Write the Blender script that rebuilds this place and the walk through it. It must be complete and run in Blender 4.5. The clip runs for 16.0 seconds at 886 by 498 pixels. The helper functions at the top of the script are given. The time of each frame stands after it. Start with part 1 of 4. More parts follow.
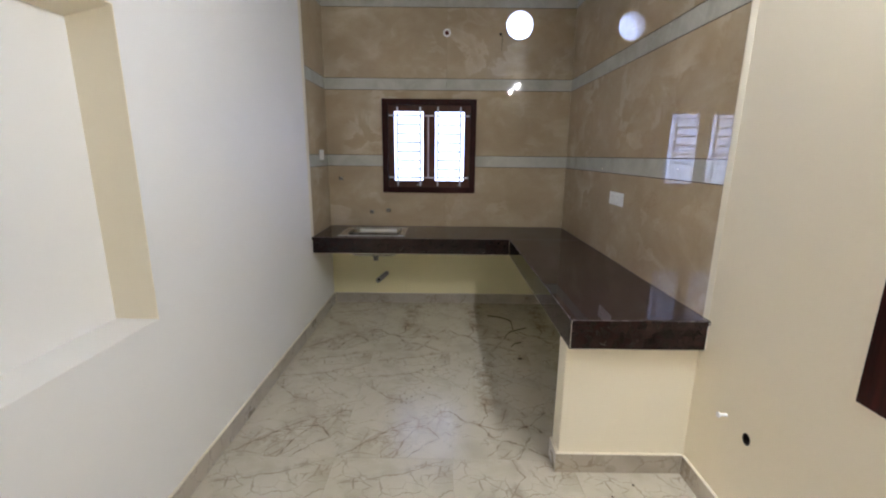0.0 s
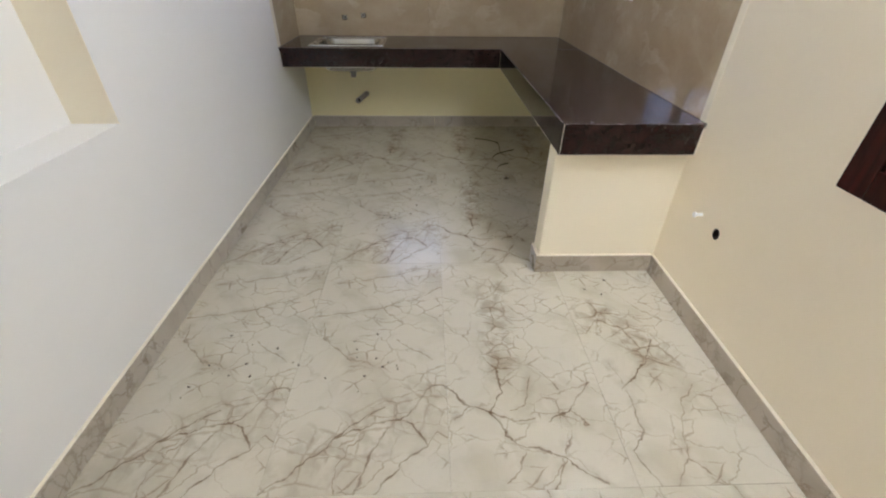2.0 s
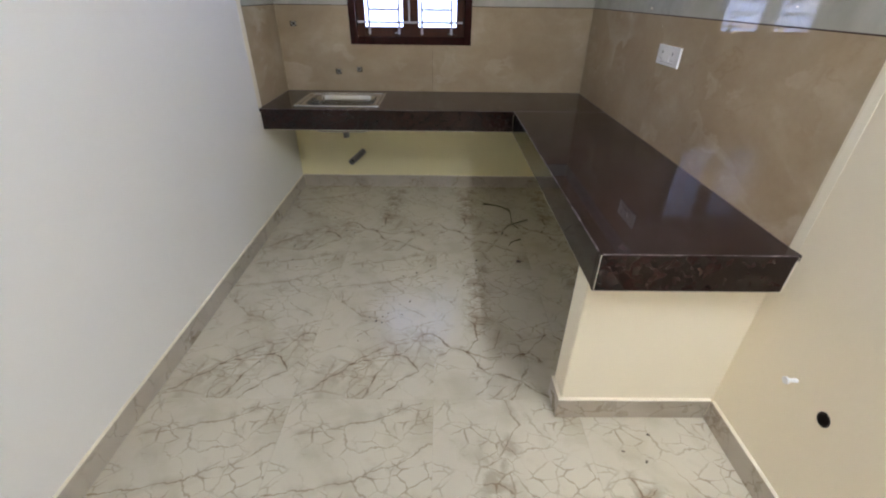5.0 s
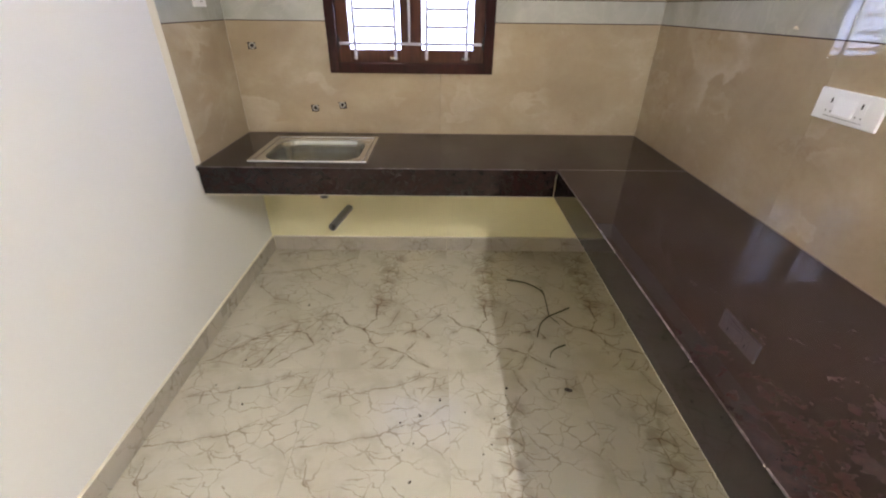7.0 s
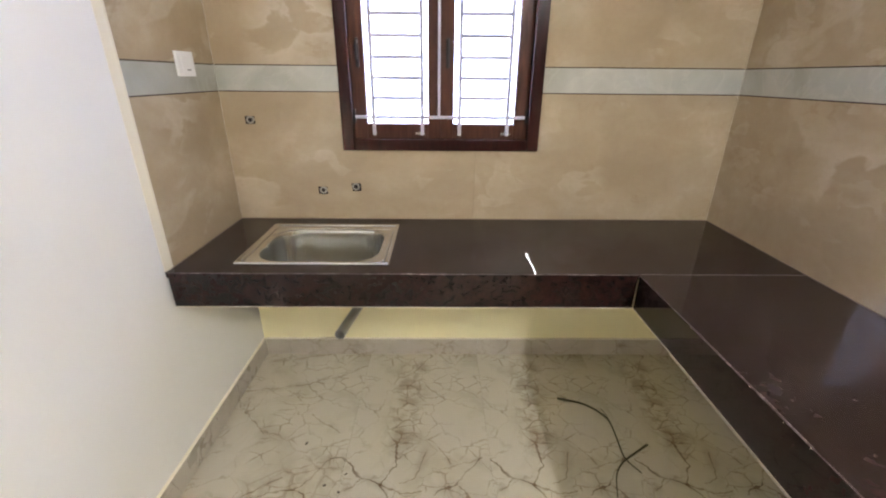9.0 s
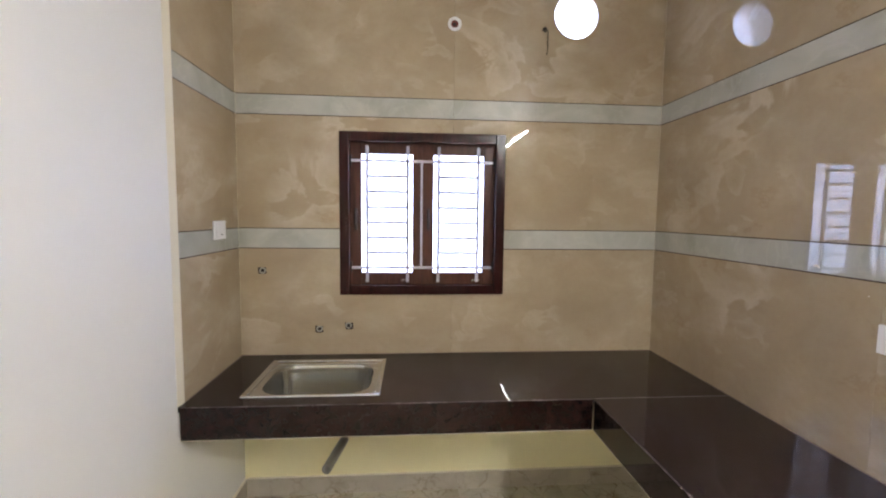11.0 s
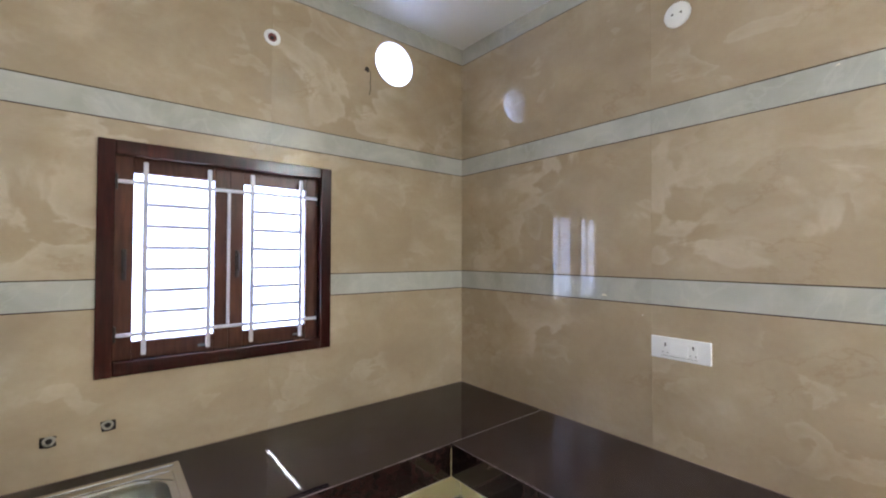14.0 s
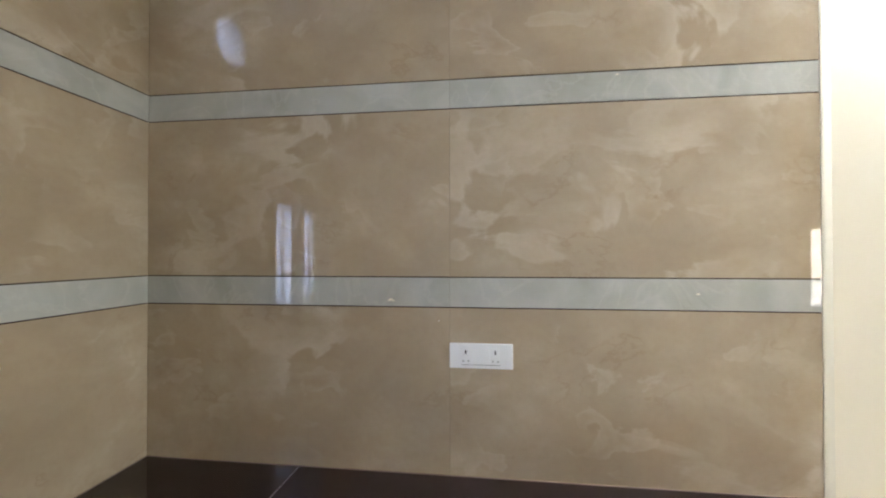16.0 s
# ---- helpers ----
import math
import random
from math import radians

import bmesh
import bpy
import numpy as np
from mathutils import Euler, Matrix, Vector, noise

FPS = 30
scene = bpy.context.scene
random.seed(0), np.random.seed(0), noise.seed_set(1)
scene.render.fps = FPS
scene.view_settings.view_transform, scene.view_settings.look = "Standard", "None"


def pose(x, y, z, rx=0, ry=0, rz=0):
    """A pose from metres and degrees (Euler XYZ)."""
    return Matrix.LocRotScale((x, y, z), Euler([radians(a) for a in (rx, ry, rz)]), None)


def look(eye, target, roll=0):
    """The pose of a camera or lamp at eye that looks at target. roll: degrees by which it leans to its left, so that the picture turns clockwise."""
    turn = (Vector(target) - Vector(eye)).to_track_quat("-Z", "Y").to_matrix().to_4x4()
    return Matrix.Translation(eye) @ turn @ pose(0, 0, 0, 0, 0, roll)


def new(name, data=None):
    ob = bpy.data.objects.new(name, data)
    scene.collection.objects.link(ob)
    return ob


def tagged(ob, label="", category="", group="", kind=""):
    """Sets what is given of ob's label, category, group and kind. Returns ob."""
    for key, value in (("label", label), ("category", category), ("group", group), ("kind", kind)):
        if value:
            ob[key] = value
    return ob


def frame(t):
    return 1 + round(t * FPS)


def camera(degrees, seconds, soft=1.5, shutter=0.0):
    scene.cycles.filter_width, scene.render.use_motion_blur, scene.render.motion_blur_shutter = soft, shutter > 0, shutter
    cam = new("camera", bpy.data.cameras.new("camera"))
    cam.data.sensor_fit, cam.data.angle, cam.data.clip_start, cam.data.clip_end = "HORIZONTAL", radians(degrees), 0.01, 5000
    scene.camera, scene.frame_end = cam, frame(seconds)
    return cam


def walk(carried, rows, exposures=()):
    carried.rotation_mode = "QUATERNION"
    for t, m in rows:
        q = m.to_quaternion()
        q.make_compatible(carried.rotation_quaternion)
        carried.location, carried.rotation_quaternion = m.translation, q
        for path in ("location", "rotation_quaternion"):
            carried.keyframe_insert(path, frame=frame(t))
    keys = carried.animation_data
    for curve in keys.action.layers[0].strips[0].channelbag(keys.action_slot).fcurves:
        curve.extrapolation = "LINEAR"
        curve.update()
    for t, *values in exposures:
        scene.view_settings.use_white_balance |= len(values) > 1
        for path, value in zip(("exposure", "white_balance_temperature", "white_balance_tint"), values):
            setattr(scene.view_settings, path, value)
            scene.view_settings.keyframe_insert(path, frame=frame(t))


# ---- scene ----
cam = camera(93.4, 16.0, soft=2.1)
PATH = [
    (0, (1.144, -4.149, 1.512), (1.139, -2.198, 1.073), 0.6),
    (0.5, (1.151, -4.126, 1.477), (1.166, -2.231, 0.836), 0.7),
    (1, (1.15, -4.114, 1.435), (1.187, -2.301, 0.59), 0.7),
    (1.5, (1.144, -4.112, 1.392), (1.198, -2.39, 0.377), 0.7),
    (2, (1.139, -4.145, 1.366), (1.204, -2.5, 0.23), 0.8),
    (2.5, (1.139, -4.125, 1.366), (1.203, -2.531, 0.16), 0.8),
    (3, (1.131, -4.085, 1.397), (1.186, -2.503, 0.174), 0.8),
    (3.5, (1.115, -4.022, 1.435), (1.154, -2.417, 0.241), 0.7),
    (4, (1.167, -3.869, 1.466), (1.193, -2.221, 0.332), 0.8),
    (4.5, (1.222, -3.695, 1.477), (1.237, -2.01, 0.4), 0.8),
    (7, (1.157, -2.516, 1.473), (1.17, -0.787, 0.468), 0.7),
    (7.5, (1.111, -2.284, 1.472), (1.123, -0.548, 0.478), 0.7),
    (8, (1.083, -2.051, 1.46), (1.092, -0.294, 0.504), 0.6),
    (8.5, (1.014, -1.972, 1.463), (1.031, -0.177, 0.581), 0.6),
    (9, (0.983, -1.977, 1.468), (1.002, -0.13, 0.703), 0.5),
    (9.5, (0.975, -2.01, 1.501), (1.003, -0.106, 0.891), 0.5),
    (12, (0.794, -2.415, 1.599), (1.181, -0.453, 1.593), 0.5),
    (12.5, (0.69, -2.397, 1.589), (1.264, -0.481, 1.605), 0.4),
    (13, (0.637, -2.266, 1.584), (1.425, -0.428, 1.61), 0.3),
    (13.5, (0.605, -2.131, 1.591), (1.625, -0.411, 1.626), 0.2),
    (14, (0.56, -1.973, 1.595), (1.823, -0.422, 1.631), 0.2),
    (14.5, (0.578, -1.826, 1.582), (2.069, -0.493, 1.623), 0.0),
    (15, (0.721, -1.66, 1.578), (2.425, -0.615, 1.615), -0.0),
    (15.5, (0.806, -1.515, 1.579), (2.684, -0.828, 1.61), -0.1),
    (16, (0.853, -1.34, 1.59), (2.838, -1.09, 1.612), -0.1),
]
EXPOSURES = [
    (0.0, -0.03, 6800.0, 16.5), (2.0, 0.16, 6650.0, 16.0), (3.5, 0.20, 6600.0, 16.0), (4.5, 0.1, 6550.0, 15.5), (7.0, 0.89, 7300.0, 18.0), (8.5, 1.15, 7350.0, 18.0),
    (9.5, 1.06, 7150.0, 17.0), (12.0, 0.66, 7250.0, 17.5), (13.0, 0.80, 6950.0, 16.0), (14.0, 0.86, 6700.0, 13.0), (14.5, 0.88, 6650.0, 12.5), (15.5, 0.95, 6650.0, 12.0), (16.0, 0.8, 6650.0, 12.0)]
walk(cam, [(t, look(eye, target, roll)) for t, eye, target, roll in PATH], EXPOSURES)

# ---- world and large lights ----
world = bpy.data.worlds.new("world")
scene.world = world
world.use_nodes = True
sky = world.node_tree.nodes.new("ShaderNodeTexSky")
sky.sky_type, sky.sun_disc = "NISHITA", False
sky.sun_elevation, sky.sun_rotation = radians(55), radians(200)
world.node_tree.links.new(sky.outputs[0], world.node_tree.nodes["Background"].inputs[0])
world.node_tree.nodes["Background"].inputs[1].default_value = 0.1
sun = new("sun", bpy.data.lights.new("sun", "SUN"))
sun.data.energy, sun.data.angle, sun.data.color = 1.5, radians(10), (1.0, 0.96, 0.9)
sun.matrix_world = look((0, -10, 14), (0, 0, 0))
DAY, GROUND, HALL, TUBE = 7.6, 12.0, 15.0, 400.0

# ---- the plan, in metres: the far kitchen wall is y = 0, the left one x = 0 ----
XT_L, XP_L = 0.006, 0.001      # tile face and plaster of the left wall
XT_R, XP_R = 2.320, 2.323       # tile face and plaster of the right wall
CEIL = 2.913
COUNTER, UNDER = 0.810, 0.671
COURSES = [(0.812, 1.3975, "tile"), (1.402, 1.5045, "strip"), (1.509, 2.1015, "tile"),
           (2.106, 2.2055, "strip"), (2.210, 2.8085, "tile"), (2.813, 2.911, "strip")]
WIN = (0.539, 1.438, 1.146, 2.026)
VENT = (1.812, 2.671, 0.122)
HALL_L, HALL_Y, NIB = -2.7, -7.6, -3.72


# ---- materials ----
class Mat:
    def __init__(self, name, rough=0.5, metal=0.0, color=None):
        self.m = bpy.data.materials.new(name)
        self.m.use_nodes = True
        self.nt = self.m.node_tree
        self.b = self.nt.nodes["Principled BSDF"]
        self.b.inputs["Roughness"].default_value = rough
        self.b.inputs["Metallic"].default_value = metal
        if color:
            self.b.inputs["Base Color"].default_value = (*color, 1)

    def n(self, kind, **inputs):
        node = self.nt.nodes.new(kind)
        for key, value in inputs.items():
            sock = node.inputs[int(key[1:]) if key[0] == "i" and key[1:].isdigit() else key.replace("_", " ")]
            if hasattr(value, "is_output"):
                self.nt.links.new(value, sock)
            else:
                sock.default_value = value
        return node

    def math(self, op, a, b=0.0, clamp=False):
        node = self.n("ShaderNodeMath", i0=a, i1=b)
        node.operation, node.use_clamp = op, clamp
        return node.outputs[0]

    def coords(self, spread=0.0):
        here = self.n("ShaderNodeTexCoord").outputs["Object"]
        if not spread:
            return here
        r = self.n("ShaderNodeObjectInfo").outputs["Random"]
        off = self.n("ShaderNodeCombineXYZ", X=self.math("MULTIPLY", r, spread), Y=self.math("MULTIPLY", r, spread * 0.7), Z=self.math("MULTIPLY", r, spread * 0.4))
        add = self.n("ShaderNodeVectorMath", i0=here, i1=off.outputs[0])
        return add.outputs[0]

    def noise(self, vec, scale, detail=4.0, distortion=0.0, rough=0.5):
        return self.n("ShaderNodeTexNoise", Vector=vec, Scale=scale, Detail=detail, Distortion=distortion, Roughness=rough).outputs[0]

    def ramp(self, fac, stops):
        node = self.n("ShaderNodeValToRGB", Fac=fac)
        els = node.color_ramp.elements
        while len(els) < len(stops):
            els.new(0.5)
        for el, (at, col) in zip(els, stops):
            el.position = at
            el.color = (*col, 1) if len(col) == 3 else col
        return node.outputs[0]

    def step(self, fac, lo, hi, a=0.0, b=1.0):
        return self.n("ShaderNodeMapRange", Value=fac, From_Min=lo, From_Max=hi, To_Min=a, To_Max=b).outputs[0]

    def mix(self, fac, a, b):
        node = self.nt.nodes.new("ShaderNodeMix")
        node.data_type = "RGBA"
        for sock, value in zip((node.inputs[0], node.inputs[6], node.inputs[7]), (fac, a, b)):
            if hasattr(value, "is_output"):
                self.nt.links.new(value, sock)
            else:
                sock.default_value = (*value, 1) if isinstance(value, tuple) else value
        return node.outputs[2]

    def color(self, sock):
        self.nt.links.new(sock, self.b.inputs["Base Color"])

    def rough(self, sock):
        self.nt.links.new(sock, self.b.inputs["Roughness"])

    def bump(self, height, strength, distance):
        node = self.n("ShaderNodeBump", Height=height, Strength=strength, Distance=distance)
        self.nt.links.new(node.outputs[0], self.b.inputs["Normal"])


def wall_tile_material():
    k = Mat("beige_glazed_tile", 0.02)
    v = k.coords(9.0)
    lean = k.n("ShaderNodeMapping", Vector=v, Rotation=(0.5, 0.5, 0.3), Scale=(1.0, 1.0, 1.5)).outputs[0]
    cloud = k.noise(lean, 2.6, 8, 0.25, 0.58)
    base = k.ramp(cloud, [(0.30, (0.395, 0.303, 0.197)), (0.46, (0.436, 0.341, 0.226)), (0.58, (0.47, 0.376, 0.256)), (0.72, (0.54, 0.45, 0.322))])
    for size, low, amount in ((2.2, 0.52, 0.60), (5.0, 0.55, 0.30)):
        bank = k.noise(lean, size, 5, 0.45, 0.5)
        puff = k.math("MULTIPLY", k.step(bank, low, low + 0.025), k.step(bank, low + 0.025, low + 0.17, amount, 0.0))
        base = k.mix(k.math("MULTIPLY", puff, k.step(k.noise(v, 1.9 * size / 3, 2), 0.50, 0.62)), base, (0.62, 0.53, 0.40))
    stain = k.math("MULTIPLY", k.step(k.noise(lean, 5.0, 6, 0.3, 0.6), 0.55, 0.70), k.step(k.noise(v, 1.5, 2), 0.46, 0.64, 0.0, 0.24))
    base = k.mix(stain, base, (0.345, 0.235, 0.14))
    vein = k.math("ABSOLUTE", k.math("SUBTRACT", k.noise(lean, 3.0, 8, 0.3, 0.6), 0.5))
    rust = k.math("MULTIPLY", k.step(vein, 0.0, 0.02, 0.3, 0.0), k.step(k.noise(v, 3.3, 2), 0.56, 0.66))
    base = k.mix(rust, base, (0.30, 0.19, 0.10))
    base = k.mix(k.step(k.noise(v, 45, 4), 0.45, 0.75, 0.0, 0.10), base, (0.30, 0.21, 0.13))
    k.color(base)
    k.rough(k.step(k.noise(v, 14, 5), 0.3, 0.7, 0.0, 0.004))
    k.bump(k.noise(v, 2.6, 1), 0.02, 0.004)
    return k.m


def strip_material():
    k = Mat("grey_green_glazed_tile", 0.05)
    v = k.coords(7.0)
    base = k.ramp(k.noise(v, 4.0, 6, 1.0), [(0.3, (0.405, 0.40, 0.345)), (0.55, (0.485, 0.482, 0.43)), (0.75, (0.555, 0.55, 0.495))])
    line = k.math("ABSOLUTE", k.math("SUBTRACT", k.noise(v, 3.0, 5, 2.0), 0.5))
    base = k.mix(k.step(line, 0.0, 0.03, 0.2, 0.0), base, (0.66, 0.65, 0.58))
    k.color(base)
    k.bump(k.noise(v, 3.2, 2), 0.04, 0.004)
    return k.m


def marble_material(name, light, dark, vein, rough, spread):
    k = Mat(name, rough)
    v = k.coords(spread)

    def warped(scale, amount):
        warp = k.n("ShaderNodeTexNoise", Vector=v, Scale=scale, Detail=6.0, Roughness=0.65).outputs[1]
        shift = k.n("ShaderNodeVectorMath", i0=warp, i1=(0.5, 0.5, 0.5))
        shift.operation = "SUBTRACT"
        size = k.n("ShaderNodeVectorMath", i0=shift.outputs[0])
        size.operation = "SCALE"
        size.inputs["Scale"].default_value = amount
        return k.n("ShaderNodeVectorMath", i0=v, i1=size.outputs[0]).outputs[0]

    def edges(vec, scale, width, stretch):
        turned = k.n("ShaderNodeMapping", Vector=vec, Rotation=(0, 0, 0.6), Scale=stretch)
        cell = k.n("ShaderNodeTexVoronoi", Vector=turned.outputs[0], Scale=scale)
        cell.feature = "DISTANCE_TO_EDGE"
        return k.math("SUBTRACT", 1.0, k.math("DIVIDE", cell.outputs["Distance"], width), True), cell.outputs["Distance"]

    base = k.ramp(k.noise(v, 3.0, 7, 0.6), [(0.3, dark), (0.48, light), (0.75, tuple(min(1, c * 1.08) for c in light))])
    diag = k.n("ShaderNodeMapping", Vector=v, Rotation=(0, 0, 0.9), Scale=(1.0, 2.2, 1.0)).outputs[0]
    zone = k.noise(diag, 1.9, 4, 0.5)
    patch = k.noise(diag, 3.6, 4, 0.4)
    thin = k.step(k.noise(v, 13, 4), 0.38, 0.72, 0.012, 0.052)
    big, reach = edges(warped(4.0, 0.20), 7.0, thin, (0.8, 1.2, 1.0))
    small, near = edges(warped(7.0, 0.10), 16.0, k.step(k.noise(v, 21, 3), 0.4, 0.7, 0.03, 0.11), (0.9, 1.1, 1.0))
    big = k.math("MULTIPLY", k.math("POWER", big, 0.8), k.step(patch, 0.43, 0.60, 0.04, 0.80))
    small = k.math("MULTIPLY", small, k.step(zone, 0.52, 0.64, 0.0, 0.65))
    halo = k.math("MULTIPLY", k.step(reach, 0.0, 0.10, 0.5, 0.0), k.step(zone, 0.46, 0.60))
    base = k.mix(halo, base, tuple(0.62 * c + 0.38 * w for c, w in zip(dark, vein)))
    base = k.mix(k.math("MAXIMUM", big, small), base, vein)
    tan = k.math("MULTIPLY", k.step(k.noise(v, 5, 5, 0.5), 0.55, 0.68), 0.35)
    base = k.mix(tan, base, tuple(0.75 * c + 0.25 * w for c, w in zip(dark, vein)))
    k.color(base)
    k.rough(k.step(k.noise(v, 7, 4), 0.3, 0.7, rough - 0.05, rough + 0.08))
    return k.m


# the veins of the three floor tile prints, in metres from a tile's near left corner
SWEEP = [((0.62, 0.39), (0.53, 0.39), (0.49, 0.32), (0.41, 0.25), (0.22, 0.20)), ((0.45, 0.26), (0.49, 0.23), (0.52, 0.16), (0.41, 0.06), (0.34, -0.01)),
         ((0.37, 0.31), (0.22, 0.21), (0.18, 0.15), (0.08, 0.07), (-0.02, 0.0)), ((0.39, 0.22), (0.34, 0.14), (0.29, -0.01))]
SWEEP_FAINT = [((0.52, 0.16), (0.56, 0.21), (0.60, 0.18)), ((0.30, 0.20), (0.22, 0.08), (0.23, 0.0)), ((-0.01, 0.78), (0.32, 0.85), (0.61, 0.99)),
               ((0.06, 0.74), (0.08, 0.65), (0.21, 0.53)), ((0.39, 0.65), (0.54, 0.53)), ((0.05, 1.02), (0.36, 1.10), (0.55, 1.18))]
CHAIN = [((0.0, 0.39), (0.08, 0.31), (0.16, 0.29), (0.24, 0.15), (0.39, 0.10), (0.50, 0.0)), ((0.21, 0.48), (0.21, 0.35), (0.16, 0.29)),
         ((0.37, 0.23), (0.45, 0.29), (0.56, 0.39))]
CHAIN_FAINT = [((0.16, 0.29), (0.24, 0.24), (0.32, 0.24)), ((0.26, 0.12), (0.19, 0.01)), ((0.45, 0.29), (0.50, 0.23)), ((0.40, 0.10), (0.33, 0.0)),
               ((0.33, 0.44), (0.29, 0.30), (0.23, 0.28)), ((0.39, 0.45), (0.44, 0.37)), ((0.44, 0.20), (0.40, 0.11)), ((0.02, 0.25), (0.08, 0.31)),
               ((0.26, 0.95), (0.34, 1.08), (0.30, 1.20))]
RING = [((0.10, 0.36), (0.09, 0.19), (0.03, 0.11), (0.07, 0.0)), ((0.31, 0.62), (0.24, 0.50), (0.08, 0.36))]
RING_FAINT = [((0.18, 0.83), (0.04, 0.66), (-0.02, 0.67)), ((0.14, 0.79), (0.22, 0.66), (0.31, 0.62)), ((0.23, 0.44), (0.23, 0.36)),
              ((0.37, 0.38), (0.29, 0.31), (0.20, 0.09), (0.13, 0.0)), ((0.20, 0.09), (0.28, 0.01)), ((0.08, 0.50), (0.09, 0.39))]


def floor_print_material(name, veins, faint, axis, reach, cells, lean, dense):
    """A pale tile with brown veins along the given lines, and a band of small cells round the axis."""
    k = Mat(name, 0.2)
    v = k.n("ShaderNodeVectorMath", i0=k.n("ShaderNodeTexCoord").outputs["Object"], i1=(0.3, 0.6, 0.0)).outputs[0]
    light, dark, vein = (0.535, 0.49, 0.39), (0.45, 0.40, 0.302), (0.125, 0.072, 0.034)

    def warp(vec, scale, amount, detail=3.0):
        noise = k.n("ShaderNodeTexNoise", Vector=v, Scale=scale, Detail=detail, Roughness=0.6).outputs[1]
        off = k.n("ShaderNodeVectorMath", i0=noise, i1=(0.5, 0.5, 0.5))
        off.operation = "SUBTRACT"
        size = k.n("ShaderNodeVectorMath", i0=off.outputs[0], i1=(amount, amount, 0.0))
        size.operation = "MULTIPLY"
        return k.n("ShaderNodeVectorMath", i0=vec, i1=size.outputs[0]).outputs[0]

    def stroke(vec, a, b):
        along = math.atan2(b[1] - a[1], b[0] - a[0])
        place = k.n("ShaderNodeMapping", Vector=vec, Location=(a[0], a[1], 0), Rotation=(0, 0, along))
        place.vector_type = "TEXTURE"
        low = k.n("ShaderNodeVectorMath", i0=place.outputs[0], i1=(0, 0, 0))
        low.operation = "MAXIMUM"
        near = k.n("ShaderNodeVectorMath", i0=low.outputs[0], i1=(math.hypot(b[0] - a[0], b[1] - a[1]), 0, 0))
        near.operation = "MINIMUM"
        gap = k.n("ShaderNodeVectorMath", i0=place.outputs[0], i1=near.outputs[0])
        gap.operation = "DISTANCE"
        return gap.outputs["Value"]

    def nearest(vec, lines):
        best = None
        for line in lines:
            for a, b in zip(line, line[1:]):
                d = stroke(vec, a, b)
                best = d if best is None else k.math("MINIMUM", best, d)
        return best

    bent = warp(warp(v, 9.0, 0.065), 28.0, 0.017)
    strong, soft = nearest(bent, veins), nearest(bent, faint)
    band = k.step(stroke(warp(v, 5.0, 0.12), *axis), 0.4 * reach, reach, 1.0, 0.0)
    wide = k.step(k.noise(v, 17, 3), 0.36, 0.68, 0.0016, 0.0065)
    line = k.math("SUBTRACT", 1.0, k.math("DIVIDE", strong, wide), True)
    thin = k.math("SUBTRACT", 1.0, k.math("DIVIDE", soft, k.math("MULTIPLY", wide, 0.75)), True)

    def mesh(scale, width, turn, stretch, amount):
        spun = k.n("ShaderNodeMapping", Vector=warp(v, 7.0, amount, 5.0), Rotation=(0, 0, turn), Scale=(stretch, 1.0, 1.0)).outputs[0]
        cell = k.n("ShaderNodeTexVoronoi", Vector=spun, Scale=scale)
        cell.voronoi_dimensions, cell.feature = "2D", "DISTANCE_TO_EDGE"
        return k.math("SUBTRACT", 1.0, k.math("DIVIDE", cell.outputs["Distance"], width), True)

    small = k.math("MULTIPLY", mesh(cells, k.step(k.noise(v, 26, 3), 0.4, 0.7, 0.02, 0.13), -lean, 0.75, 0.06), k.math("MULTIPLY", band, dense))
    large = k.math("MULTIPLY", mesh(8.0, k.step(k.noise(v, 13, 3), 0.4, 0.7, 0.012, 0.05), -0.5, 0.7, 0.13), k.step(k.noise(v, 4.2, 3), 0.42, 0.58, 0.05, 0.62))
    fine = k.math("MULTIPLY", mesh(17.0, k.step(k.noise(v, 19, 3), 0.42, 0.7, 0.02, 0.10), -0.6, 0.7, 0.07), k.step(k.noise(v, 5.5, 3, 0.3), 0.49, 0.60, 0.0, 0.72))
    large = k.math("MAXIMUM", large, fine)
    base = k.ramp(k.noise(v, 3.4, 7, 0.6), [(0.3, dark), (0.48, light), (0.75, tuple(c * 1.07 for c in light))])
    tan = tuple(0.62 * c + 0.38 * w for c, w in zip(dark, vein))
    close = k.math("MULTIPLY", k.step(k.math("MINIMUM", strong, soft), 0.0, 0.035, 0.55, 0.0), k.step(k.noise(v, 11, 4), 0.44, 0.64))
    base = k.mix(close, base, tan)
    base = k.mix(k.math("MULTIPLY", k.math("MULTIPLY", band, dense), k.step(k.noise(v, 15, 4, 0.4), 0.45, 0.60, 0.0, 0.85)), base, tan)
    patch = k.math("MULTIPLY", k.step(k.noise(v, 6, 5, 0.5), 0.56, 0.66), 0.32)
    base = k.mix(patch, base, tuple(0.75 * c + 0.25 * w for c, w in zip(dark, vein)))
    weak = k.math("MULTIPLY", k.math("MAXIMUM", k.math("MULTIPLY", thin, 0.85), k.math("MAXIMUM", small, large)), 0.88)
    base = k.mix(weak, base, tuple(c * 1.25 for c in vein))
    base = k.mix(k.math("MULTIPLY", k.math("POWER", line, 0.7), k.step(k.noise(v, 8, 3), 0.36, 0.58, 0.35, 0.95)), base, vein)
    k.color(base)
    k.rough(k.step(k.noise(v, 7, 4), 0.3, 0.7, 0.15, 0.26))
    return k.m


